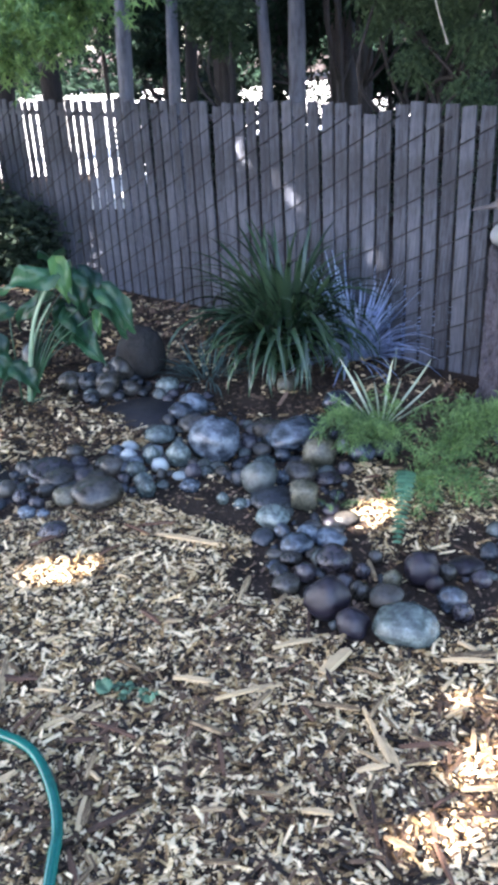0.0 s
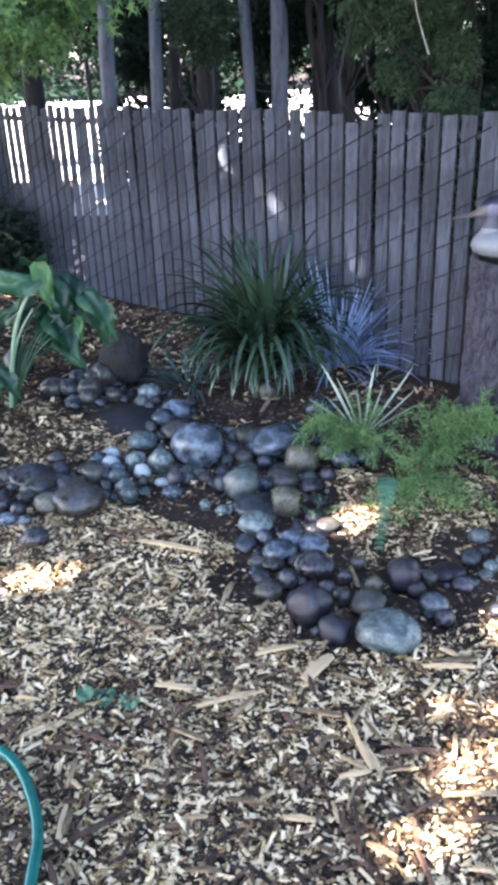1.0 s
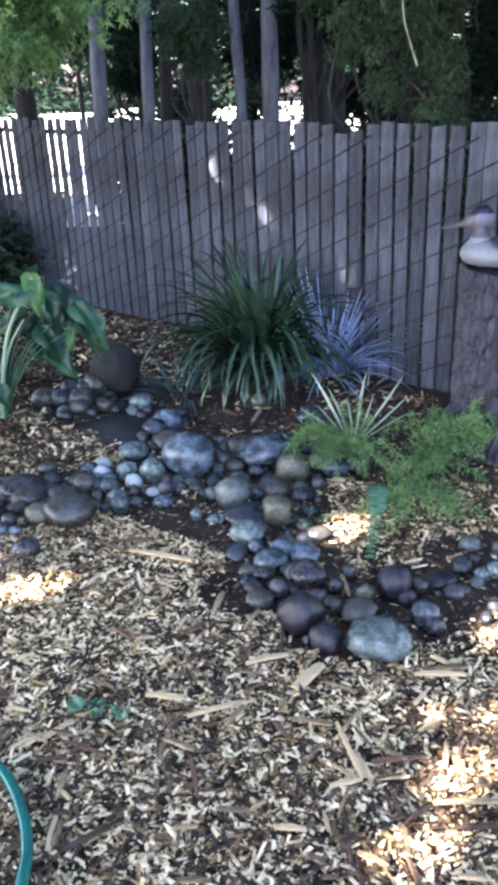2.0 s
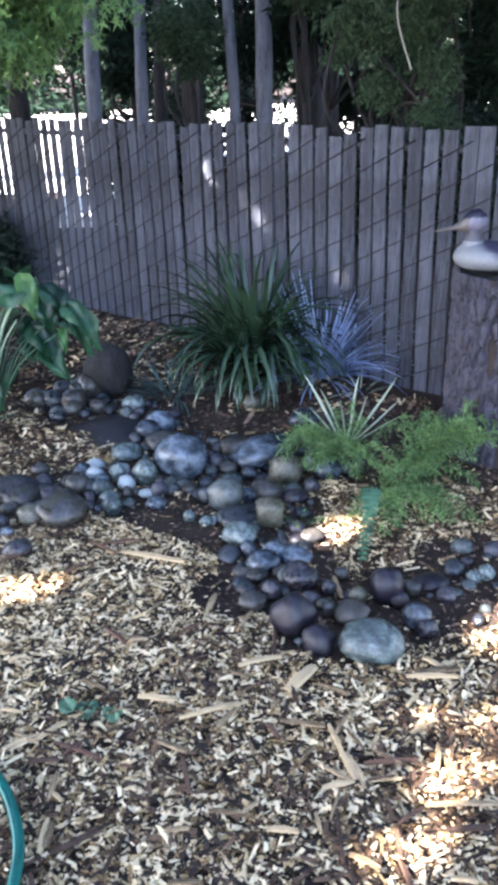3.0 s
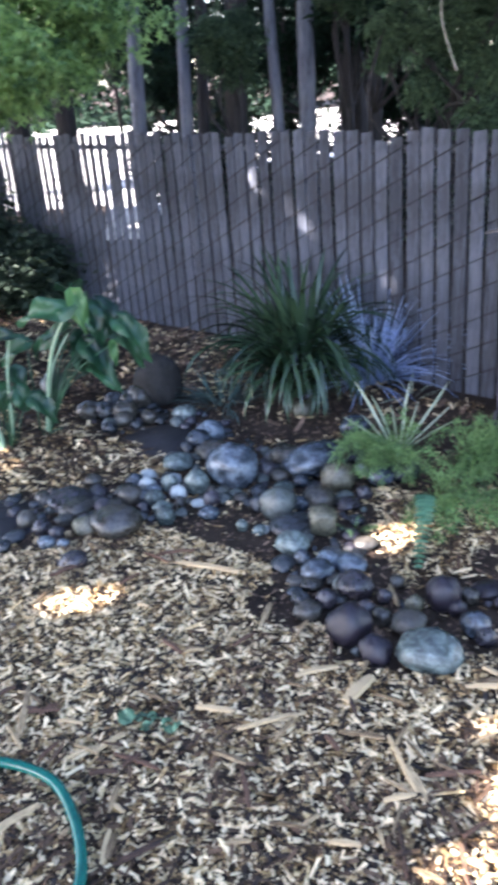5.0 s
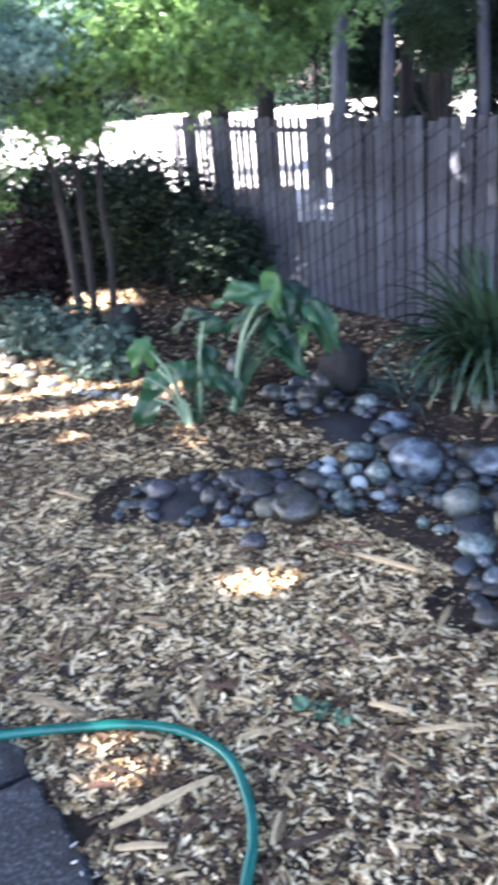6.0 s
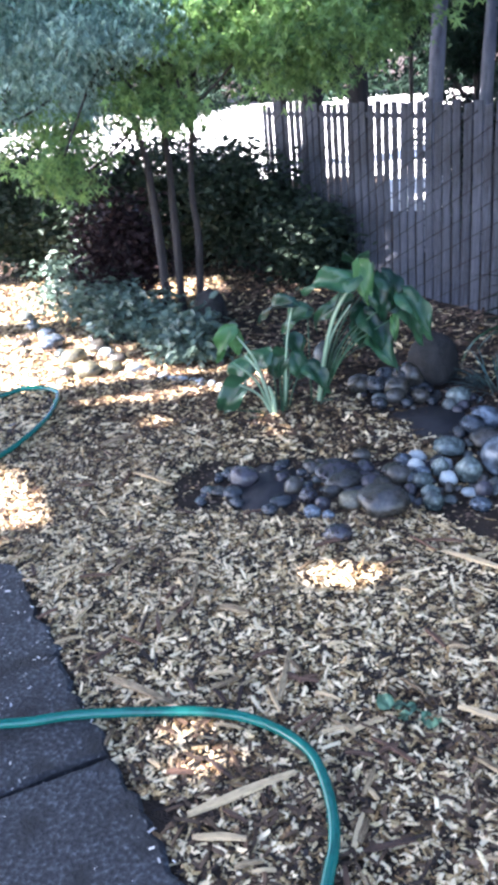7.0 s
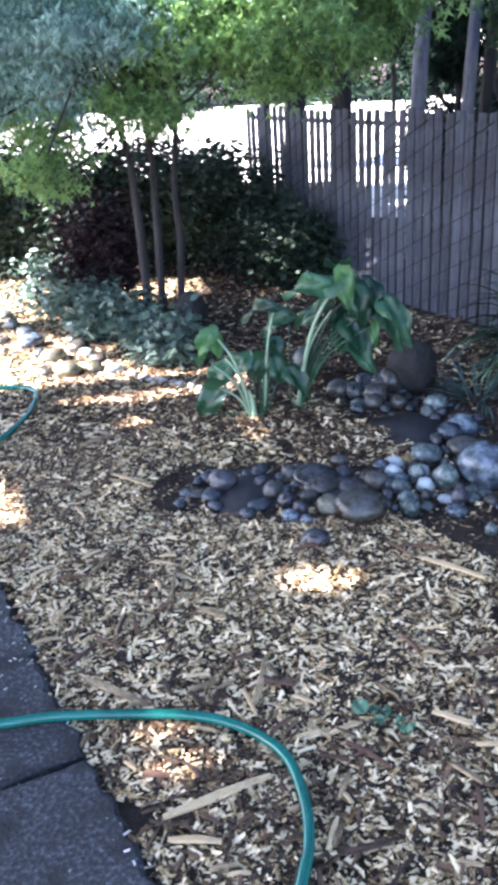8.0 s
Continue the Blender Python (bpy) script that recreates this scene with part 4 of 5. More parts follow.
def tuft(name, x, y, label, category, number, meshes, spread, tilt, seed, scale=(0.7, 1.1), base=None):
    """A clump of blades fanning out from one crown; base: a clump that takes more blades."""
    r = random.Random(seed)
    base = base or thing(name, x, y, rise(x, y), label, category)
    for k in range(number):
        az = r.uniform(0, 360)
        rad = spread * math.sqrt(r.random())
        s = r.uniform(*scale)
        m = pose(rad * math.cos(radians(az)), rad * math.sin(radians(az)), -0.01, r.uniform(-14, 14), r.uniform(*tilt), az) @ Matrix.Diagonal((s, s, s, 1))
        part("blade", r.choice(meshes), base, m)
    return base


STRAPS = [blade_mesh("blade", 0.66 + 0.04 * (k % 3), 0.027, radians(86 - 2.5 * k), radians(50 + 20 * k), STRAP, k, 12) for k in range(8)]
grass = tuft("ornamental_grass", 0.11, 3.93, "dark green arching strap-leaved grass clump by the stones", "ornamental grass", 225, STRAPS, 0.09, (-16, 4), 1, scale=(0.72, 1.14))
SHORT = [blade_mesh("blade", 0.56, 0.024, radians(78 - 4 * k), radians(125 + 18 * k), STRAP, k + 3, 10) for k in range(4)]
tuft("", 0, 0, "", "", 150, SHORT, 0.11, (-10, 10), 23, scale=(0.6, 1.05), base=grass)
BLUES = [blade_mesh("blade", 0.52, 0.010, radians(84 - 8 * k), radians(14 + 9 * k), BLUE_BLADE, k, 6) for k in range(6)]
tuft("blue_fescue", 0.46, 4.0, "silvery blue fescue tuft in front of the fence", "ornamental grass", 420, BLUES, 0.06, (-6, 34), 2, scale=(0.6, 1.05))
STRIPES = [blade_mesh("blade", 0.31, 0.0092, radians(88 - 2 * k), radians(2 + 5 * k), STRIPED, k, 7) for k in range(4)]
sedge = thing("striped_sedge", 0.48, 3.20, rise(0.48, 3.20), "small upright sedge with cream-striped blades", "sedge")
for k, (lean, size) in enumerate(((27, 1.22), (20, 1.02), (7, 0.85), (-5, 1.22), (-27, 1.18), (-38, 0.95), (44, 0.95), (-50, 0.85), (36, 0.8), (-15, 0.8))):
    part("blade", STRIPES[k % 4], sedge, pose(-0.0006 * lean, 0.004 * (k % 3), -0.01, lean, 6 + 3 * (k % 3), -90) @ Matrix.Diagonal((size, size, size, 1)))
TEALS = [blade_mesh("blade", 0.20, 0.007, radians(70 - 12 * k), radians(30 + 20 * k), TEAL, k, 5) for k in range(4)]
tuft("teal_grass", -0.27, 3.82, "low soft teal grass beside the strap-leaved clump", "ornamental grass", 90, TEALS, 0.10, (-6, 20), 12, scale=(0.6, 1.1))
tuft("striped_sedge", 1.24, 2.66, "small tuft of pointed pale blades before the stump", "sedge", 7, STRIPES, 0.02, (0, 24), 13, scale=(0.5, 0.8))
DRY = [blade_mesh("blade", 0.16, 0.006, radians(40 - 9 * k), radians(20 + 8 * k), STRIPED, k + 4, 5) for k in range(3)]
tuft("dry_grass", 0.62, 3.74, "few dry straw-coloured blades before the fence", "dry grass", 9, DRY, 0.03, (-10, 20), 19, scale=(0.7, 1.3))


def ladder_frond(length, seed):
    """A narrow frond with close pairs of blunt leaflets, like the rungs of a ladder."""
    rng = np.random.default_rng(seed)
    verts, faces, line = [], [], []
    x, z, ang = 0.0, 0.0, radians(38)
    for i in range(27):
        u = i / 26
        line.append(Vector((x, 0.008 * math.sin(u * 4), z)))
        x, z, ang = x + math.cos(ang) * length / 26, z + math.sin(ang) * length / 26, ang - radians(92) / 26
    pieces = [tube(line, [0.003 * (1 - 0.7 * i / 26) for i in range(27)], 5)]
    for i in range(3, 27):
        u = i / 26
        r = 0.036 * math.sin(math.pi * (0.35 + 0.5 * u)) * rng.uniform(0.9, 1.1)
        for side in (-1, 1):
            p, w, dip = line[i], length / 26 * 0.58, rng.uniform(-0.3, 0.1) * r
            vs = [p + Vector((-w, 0, 0.001)), p + Vector((-w * 0.9 + r * 0.2, side * r * 0.6, dip * 0.3 + 0.003)), p + Vector((r * 0.3, side * r, dip)),
                  p + Vector((w * 0.9 + r * 0.2, side * r * 0.6, dip * 0.3 + 0.003)), p + Vector((w, 0, 0.001))]
            pieces.append((vs, [(0, 1, 2, 3, 4)]))
    return mesh("frond", *joined(pieces), BLUE_FERN)


def plume_mesh(length, start, arch, seed):
    """A foxtail plume: an arching, slightly twisting stalk set all round with short curled needle sprigs."""
    rng = np.random.default_rng(seed)
    line, ang, x, z, n = [], radians(start), 0.0, 0.0, 16
    for i in range(n):
        u = i / n
        line.append(Vector((x, 0.03 * length * math.sin(u * 5 + seed), z)))
        x += math.cos(ang) * length / n
        z += math.sin(ang) * length / n
        ang -= radians(arch) / n * (0.3 + 1.4 * u)
    pieces = [tube(line, [0.0022 * (1 - 0.8 * i / n) for i in range(n)], 4)]
    centres, out = [], []
    for k in range(int(length * 230)):
        u = 0.16 + 0.84 * (k + rng.random()) / (length * 230)
        j = min(n - 2, int(u * (n - 1)))
        p = line[j].lerp(line[j + 1], min(1.0, u * (n - 1) - j))
        along = (line[j + 1] - line[j]).normalized()
        d = Vector(rng.normal(0, 1, 3))
        d = ((d - along * d.dot(along)).normalized() + along * 0.6 + Vector((0, 0, 0.2))).normalized()
        reach = (0.034 * (1.05 - u) ** 0.6 + 0.007) * rng.uniform(0.7, 1.2)
        curl = Vector(rng.normal(0, 0.4, 3)) + Vector((0, 0, -0.25))
        for v in (0.2, 0.4, 0.6, 0.8, 1.0):
            centres.append(p + d * reach * v + curl * reach * v * v)
            out.append((d + curl * v) * 1.6)
    lv = leaves(np.array(centres), 0.0165, NEEDLE, rng, 0.0, 0.8, 0.4, np.array(out))
    return mesh("frond", *joined(pieces + [(list(map(tuple, lv[0])), lv[1])]), FERN)


FRONDS = [plume_mesh(0.27 + 0.025 * k, 86 - 2 * k, 60 + 26 * k, k) for k in range(6)]
DRAPED = [plume_mesh(0.34 + 0.03 * k, 48, 105 + 15 * k, 20 + k) for k in range(4)]


def fern(x, y, label, fronds, lift=0.0):
    """fronds: shape, turn, outward lean, size."""
    base = thing("fern", x, y, rise(x, y) + lift, label, "fern", "feathery ferns by the creek bed")
    r = random.Random(int(x * 100))
    for shape, az, lean, s in fronds:
        part("frond", shape, base, pose(r.uniform(-0.05, 0.05), r.uniform(-0.04, 0.04), -0.01, r.uniform(-16, 16), lean, az) @ Matrix.Diagonal((s, s, s, 1)))
    return base


rs = random.Random(6)
fern(0.41, 2.97, "bright green feathery fern spilling over the stones",
     [(FRONDS[k % 6], rs.uniform(0, 360), rs.uniform(-12, 28), rs.uniform(0.75, 1.15)) for k in range(19)]
     + [(DRAPED[k % 4], -170 + 25 * k, rs.uniform(-8, 10), rs.uniform(0.4, 0.6)) for k in range(7)])
fern(0.71, 2.84, "bright green feathery fern arching beside the stump",
     [(FRONDS[k % 6], rs.uniform(-30, 80), rs.uniform(-12, 12), rs.uniform(0.85, 1.2)) for k in range(13)]
     + [(DRAPED[k % 4], rs.uniform(-30, 20), rs.uniform(-36, -14), rs.uniform(0.8, 1.05)) for k in range(8)]
     + [(FRONDS[k % 6], rs.uniform(200, 300), rs.uniform(0, 20), rs.uniform(0.5, 0.7)) for k in range(5)])
low_fern = fern(0.57, 2.66, "feathery fern with fronds hanging over the mulch",
                [(DRAPED[k % 4], -140 + 12 * k + rs.uniform(-8, 8), rs.uniform(-10, 16), rs.uniform(0.6, 0.95)) for k in range(13)]
                + [(FRONDS[k % 6], rs.uniform(0, 360), rs.uniform(-8, 22), rs.uniform(0.6, 0.9)) for k in range(7)])
part("frond", ladder_frond(0.42, 9), low_fern, pose(-0.10, -0.10, 0.09, 0, 0, 258), label="narrow blue-green frond hanging forward")
fern(0.25, 2.49, "tiny pale tuft of fern beside the square stone", [(FRONDS[k % 3], 70 * k, rs.uniform(10, 40), 0.26) for k in range(6)])


def arum_leaf_mesh(length, width, droop, seed, mat=ARUM):
    """A broad arrow-shaped blade, dished along its midrib and nodding at the tip."""
    rows, cols = 12, 9
    verts, faces = [], []
    x = z = 0.0
    ang = radians(12)
    for i in range(rows):
        u = i / (rows - 1)
        w = width / 2 * (math.sin(math.pi * u ** 0.55) ** 0.9 * (1.15 - 0.35 * u) if 0 < u < 1 else 0.0) + 0.001
        for k in range(cols):
            v = 2 * k / (cols - 1) - 1
            back = -0.16 * length * abs(v) ** 1.5 * max(0, 1 - u * 2.6)
            ripple = 0.030 * math.sin(v * 3 + u * 9 + seed * 2) * abs(v)
            fold = 0.75 * w * abs(v) - 0.42 * w * abs(v) ** 3
            crease = 0.018 * noise.noise(Vector((u * 4.0 + seed, v * 2.5, seed * 1.7)))
            verts.append((x + back, v * w * (1 + 0.06 * math.sin(u * 15 + seed)), z + fold + ripple + crease))
        x += math.cos(ang) * length / (rows - 1)
        z += math.sin(ang) * length / (rows - 1)
        ang -= droop / (rows - 1)
    for i in range(rows - 1):
        for k in range(cols - 1):
            faces.append((i * cols + k, i * cols + k + 1, (i + 1) * cols + k + 1, (i + 1) * cols + k))
    return mesh("leaf", verts, faces, mat)


ARUMS = [arum_leaf_mesh(0.25, 0.112, radians(48 + 24 * k), k) for k in range(4)]
PALE_LEAVES = [arum_leaf_mesh(0.25, 0.095, radians(45 + 40 * k), 7 + k, PALE_ARUM) for k in range(2)]


def arum(x, y, leaves_at, stalks_at, label):
    """leaves_at: stalk tip and leaf tip in the plant's axes, how far the blade faces the garden, breadth, stalk radius, pale or not.
    stalks_at: bare stalks by their tips and radius."""
    base = thing("arum_lily", x, y, rise(x, y) - 0.03, label, "arum lily", "arum lilies in the mulch")

    def stalk(tip, rad, bow):
        a = math.atan2(tip.y, tip.x)
        foot = Vector((0.03 * math.cos(a), 0.03 * math.sin(a), 0.0))
        mid = foot.lerp(tip, 0.55) + Vector((-bow * tip.x, -bow * tip.y, 0.10 * tip.z))
        line = glide([foot, mid, tip], 7)
        thick = rad > 0.0065
        return part("stalk", mesh("stalk", *tube(line, [rad * (1 - 0.55 * i / (len(line) - 1)) for i in range(len(line))], 8), STALK if thick else ARUM),
                    base, label="thick pale green stalk" if thick else "")
    for k, (tip, end, face, wide, rad, pale) in enumerate(leaves_at):
        tip, end = Vector(tip) + Vector((0, 0, 0.03)), Vector(end) + Vector((0, 0, 0.03))
        holder = stalk(tip, rad, 0.12)
        along = end - tip
        long = along.length / 0.25 * 1.12
        along.normalize()
        up = Vector((0.25 * face, -0.9 * face, 1.0))
        side = up.cross(along).normalized()
        m = Matrix.Identity(4)
        for c, axis in enumerate((along, side, along.cross(side))):
            m.col[c][:3] = axis
        part("leaf", PALE_LEAVES[k % 2] if pale else ARUMS[k % 4], holder, Matrix.Translation(tip) @ m @ Matrix.Diagonal((long, wide, long, 1)))
    for x1, y1, z1, rad in stalks_at:
        stalk(Vector((x1, y1, z1 + 0.03)), rad, 0.12)
    return base


arum(-1.09, 3.49,
     [((0.225, -0.03, 0.57), (0.00, -0.04, 0.545), 1.0, 1.0, 0.0125, 0), ((0.24, 0.02, 0.62), (0.30, -0.06, 0.47), 1.2, 0.85, 0.0058, 1),
      ((0.22, 0.06, 0.63), (0.17, 0.22, 0.63), 0.2, 1.0, 0.0058, 0), ((0.33, 0.04, 0.58), (0.45, -0.02, 0.47), 0.4, 1.0, 0.0058, 0),
      ((0.42, 0.03, 0.50), (0.55, -0.03, 0.34), 0.9, 0.9, 0.0058, 0), ((0.38, 0.0, 0.40), (0.40, -0.04, 0.30), 0.6, 0.4, 0.0058, 1),
      ((0.17, 0.08, 0.44), (-0.04, 0.05, 0.38), 0.8, 0.7, 0.0058, 0), ((0.24, 0.08, 0.52), (0.36, 0.12, 0.40), 0.8, 1.0, 0.006, 0),
      ((0.26, 0.05, 0.40), (0.38, -0.02, 0.24), 1.0, 1.0, 0.006, 0), ((0.28, 0.02, 0.30), (0.41, -0.05, 0.21), 1.2, 0.8, 0.006, 0),
      ((0.16, 0.10, 0.46), (0.05, 0.18, 0.36), 0.8, 1.0, 0.006, 0), ((0.20, 0.10, 0.34), (0.27, 0.08, 0.20), 0.8, 0.8, 0.005, 0),
      ((0.34, 0.10, 0.46), (0.47, 0.14, 0.34), 0.7, 1.0, 0.006, 0),
      ((-0.02, 0.10, 0.40), (-0.16, 0.06, 0.33), 0.7, 0.9, 0.005, 0), ((0.30, 0.05, 0.55), (0.36, -0.05, 0.40), 1.3, 0.9, 0.006, 0),
      ((0.27, 0.10, 0.58), (0.15, 0.16, 0.50), 0.7, 1.0, 0.006, 0), ((0.40, 0.10, 0.44), (0.50, 0.06, 0.28), 0.9, 0.9, 0.005, 0),
      ((0.24, 0.12, 0.42), (0.20, 0.08, 0.28), 1.1, 0.9, 0.005, 0), ((0.33, 0.08, 0.36), (0.30, 0.0, 0.22), 1.2, 0.8, 0.005, 0)],
     [(0.20, -0.01, 0.46, 0.0068), (0.05, -0.09, 0.06, 0.005), (0.12, -0.07, 0.05, 0.005)],
     "leafy arum lily with one thick pale stalk beside the stones")
arum(-1.205, 3.38,
     [((-0.195, -0.02, 0.39), (-0.27, -0.04, 0.25), 0.8, 0.85, 0.0085, 1), ((-0.20, 0.02, 0.37), (-0.17, 0.0, 0.25), 1.4, 0.7, 0.006, 1),
      ((-0.17, -0.01, 0.13), (-0.31, -0.08, -0.01), 1.3, 1.1, 0.006, 0), ((-0.16, 0.06, 0.20), (-0.30, 0.03, 0.10), 1.0, 1.0, 0.005, 0),
      ((-0.06, 0.08, 0.24), (-0.20, 0.10, 0.15), 0.8, 1.0, 0.005, 0), ((0.06, 0.10, 0.47), (-0.13, 0.10, 0.43), 0.6, 0.6, 0.0068, 0),
      ((0.02, 0.08, 0.25), (-0.08, 0.05, 0.12), 1.0, 0.9, 0.006, 0), ((0.06, 0.08, 0.24), (0.12, 0.05, 0.10), 1.0, 0.8, 0.006, 0),
      ((0.12, 0.08, 0.20), (0.22, 0.06, 0.09), 0.9, 0.8, 0.005, 0), ((0.02, 0.14, 0.30), (0.10, 0.16, 0.20), 0.7, 0.9, 0.005, 0)],
     [(-0.125, -0.06, 0.29, 0.0085), (-0.180, -0.06, 0.25, 0.0078), (-0.15, -0.09, 0.16, 0.0066), (0.03, -0.05, 0.26, 0.006), (-0.16, -0.12, 0.05, 0.005),
      (0.06, -0.09, 0.09, 0.006), (-0.03, -0.05, 0.14, 0.013), (-0.10, -0.13, 0.02, 0.005), (0.075, -0.03, 0.17, 0.005)],
     "smaller arum lily with drooping yellow-green leaves and bare pale stalks")


SMALL_LEAF = arum_leaf_mesh(0.25, 0.2, radians(40), 3, SEEDLING)


def seedling(x, y, seed):
    r = random.Random(seed)
    base = thing("weed_seedling", x, y, rise(x, y) + 0.01, "small green weed seedling in the wood chips", "weed")
    for k, (dx, dy, s) in enumerate(((-0.06, 0.015, 0.20), (-0.045, 0.02, 0.13), (0.05, -0.03, 0.15), (-0.01, 0.0, 0.10), (0.01, 0.02, 0.11), (0.02, -0.01, 0.09),
                                    (0.035, 0.015, 0.12), (0.0, 0.035, 0.10), (0.055, 0.0, 0.10), (-0.025, -0.01, 0.11))):
        m = pose(dx, dy, 0.008, r.uniform(-25, 25), r.uniform(-30, 5), r.uniform(0, 360)) @ Matrix.Diagonal((s, s, s, 1))
        part("leaf", SMALL_LEAF, base, m)


seedling(-0.36, 1.60, 3)


# ---- trees and shrubs ----
def limb(rng, start, end, r0, r1, bow=0.1):
    a, b = Vector(start), Vector(end)
    mid = a.lerp(b, 0.5) + Vector(rng.normal(0, bow, 3))
    line = glide([a, mid, b], 5)
    return tube(line, [r0 + (r1 - r0) * i / (len(line) - 1) for i in range(len(line))], 7, 0.12, float(rng.uniform(0, 9)))


def shrub(name, x, y, half, mat, label, category, number, each, size, outline, seed, low=0.05, group="", bark=DARK_BARK, spread=0.09, droop=0.2):
    """A bush: several stems from the ground and a crown of leaf clumps."""
    rng = np.random.default_rng(seed)
    base = thing(name, x, y, rise(x, y) - 0.02, label, category, group)
    mid = (0, 0, low + half[2])
    stems = []
    for k in range(6):
        a = rng.uniform(0, 6.28)
        stems.append(limb(rng, (0.06 * math.cos(a), 0.06 * math.sin(a), 0), (half[0] * 0.6 * math.cos(a), half[1] * 0.6 * math.sin(a), low + half[2] * rng.uniform(0.9, 1.5)), 0.018, 0.005, 0.05))
    for s in stems:
        part("stem", mesh("stem", *s, bark), base)
    c = clumps(rng, number, each, mid, half, (spread, spread, spread * 0.8))
    c = c[c[:, 2] > 0.01]
    part("crown", mesh("crown", *leaves(c, size, outline, rng, droop), mat, False), base)
    return base


# holes cut in the added yard trees' crowns to place sun patches: x, y, half widths
GAPS = (
    (0.88, 1.88, 0.10, 0.01), (0.83, 1.48, 0.07, -0.02), (0.37, 1.49, -0.06, -0.08), (0.48, 1.36, -0.05, -0.08), (0.32, 1.22, -0.03, -0.055), (1.25, 1.66, 0.12, 0.2), (0.37, 2.46, -0.03, -0.06), (-0.01, 1.80, -0.08, -0.10),
    (-2.27, 3.64, 0.32, 0.06), (-2.44, 2.34, 0.44, 0.16), (-3.75, 5.2, 0.7, 0.42), (-3.0, 4.0, 0.55, 0.26), (-0.63, 2.18, -0.04, -0.07),
    (-0.80, 1.41, -0.05, -0.055), (-1.28, 1.64, -0.06, -0.07), (-1.72, 3.28, 0.0, -0.10), (-2.72, 5.60, 0.32, 0.26), (-2.5, 4.05, 0.0, -0.05),
    (-1.92, 3.79, 0.38, 0.02), (0.45, 5.2, 0.4, 0.15), (-1.2, 5.45, 0.6, 0.22), (-1.9, 11.8, 0.9, 0.8), (-1.3, 9.4, 0.0, 0.1),
)

# holes that place sun spots on the fence, cut in the maple too
FENCE_GAPS = ((1.03, 4.92, -0.09, -0.09), (0.98, 4.74, -0.08, -0.075), (1.01, 5.06, -0.10, -0.10), (0.98, 4.16, -0.07, -0.07), (0.94, 3.92, -0.09, -0.09))


def open_gaps(p, size, breaks):
    g = p[:, :2] - p[:, 2:3] * (np.array(SUN_DIR[:2]) / SUN_DIR.z)
    keep = np.ones(len(p), bool)
    for x, y, a, b in breaks:
        wob = 1 + 0.35 * np.sin(g[:, 0] * 23 + x * 9) * np.cos(g[:, 1] * 19 + y * 5)
        keep &= ((g[:, 0] - x) / (a + 1.0 * size)) ** 2 + ((g[:, 1] - y) / (b + 1.0 * size)) ** 2 > wob
    return keep


def tree(name, x, y, trunks, crowns, mat, bark, label, category, size, outline, seed, group="", limbs=10, breaks=(), droop=0.4):
    """trunks: lists of (x, y, z, radius) in the tree's axes; crowns: (middle, half, clumps, leaves each, spread)."""
    rng = np.random.default_rng(seed)
    base = thing(name, x, y, rise(x, y) - 0.05, label, category, group)
    for line in trunks:
        pts = glide([p[:3] for p in line], 6)
        rad = []
        for i in range(len(pts)):
            u = i / (len(pts) - 1) * (len(line) - 1)
            k = min(int(u), len(line) - 2)
            rad.append(line[k][3] + (line[k + 1][3] - line[k][3]) * (u - k))
        part("trunk", mesh("trunk", *tube(pts, rad, 14, 0.18, seed), bark), base)
    twigs, cs = [], []
    for mid, half, number, each, spread in crowns:
        c = clumps(rng, number, each, mid, half, (spread, spread, spread * 0.7))
        cs.append(c)
        for k in range(limbs):
            aim = c[rng.integers(len(c))]
            line = trunks[k % len(trunks)]
            start = line[-1] if aim[2] > line[-1][2] else line[len(line) - 2]
            way = np.linspace(start[:3], aim, 14) + np.array((x, y, rise(x, y) - 0.05))
            if not breaks or open_gaps(way, 0.15, breaks).all():
                twigs.append(limb(rng, start[:3], aim, start[3] * 0.6, 0.006, 0.12))
    for t in twigs:
        part("limb", mesh("limb", *t, bark), base)
    c = np.concatenate(cs)
    v, faces = leaves(c, size, outline, rng, droop)
    if breaks:
        k = len(outline[0])
        at = v.reshape(-1, k, 3)
        at = np.concatenate((at, at.mean(1, keepdims=True)), 1) + np.array((x, y, rise(x, y) - 0.05))
        clear = open_gaps(at.reshape(-1, 3), size * 0.5, breaks).reshape(-1, k + 1).all(1)
        v = v.reshape(-1, k, 3)[clear].reshape(-1, 3)
        faces = faces[:int(clear.sum()) * len(outline[1])]
    part("crown", mesh("crown", v, faces, mat, False), base)
    return base


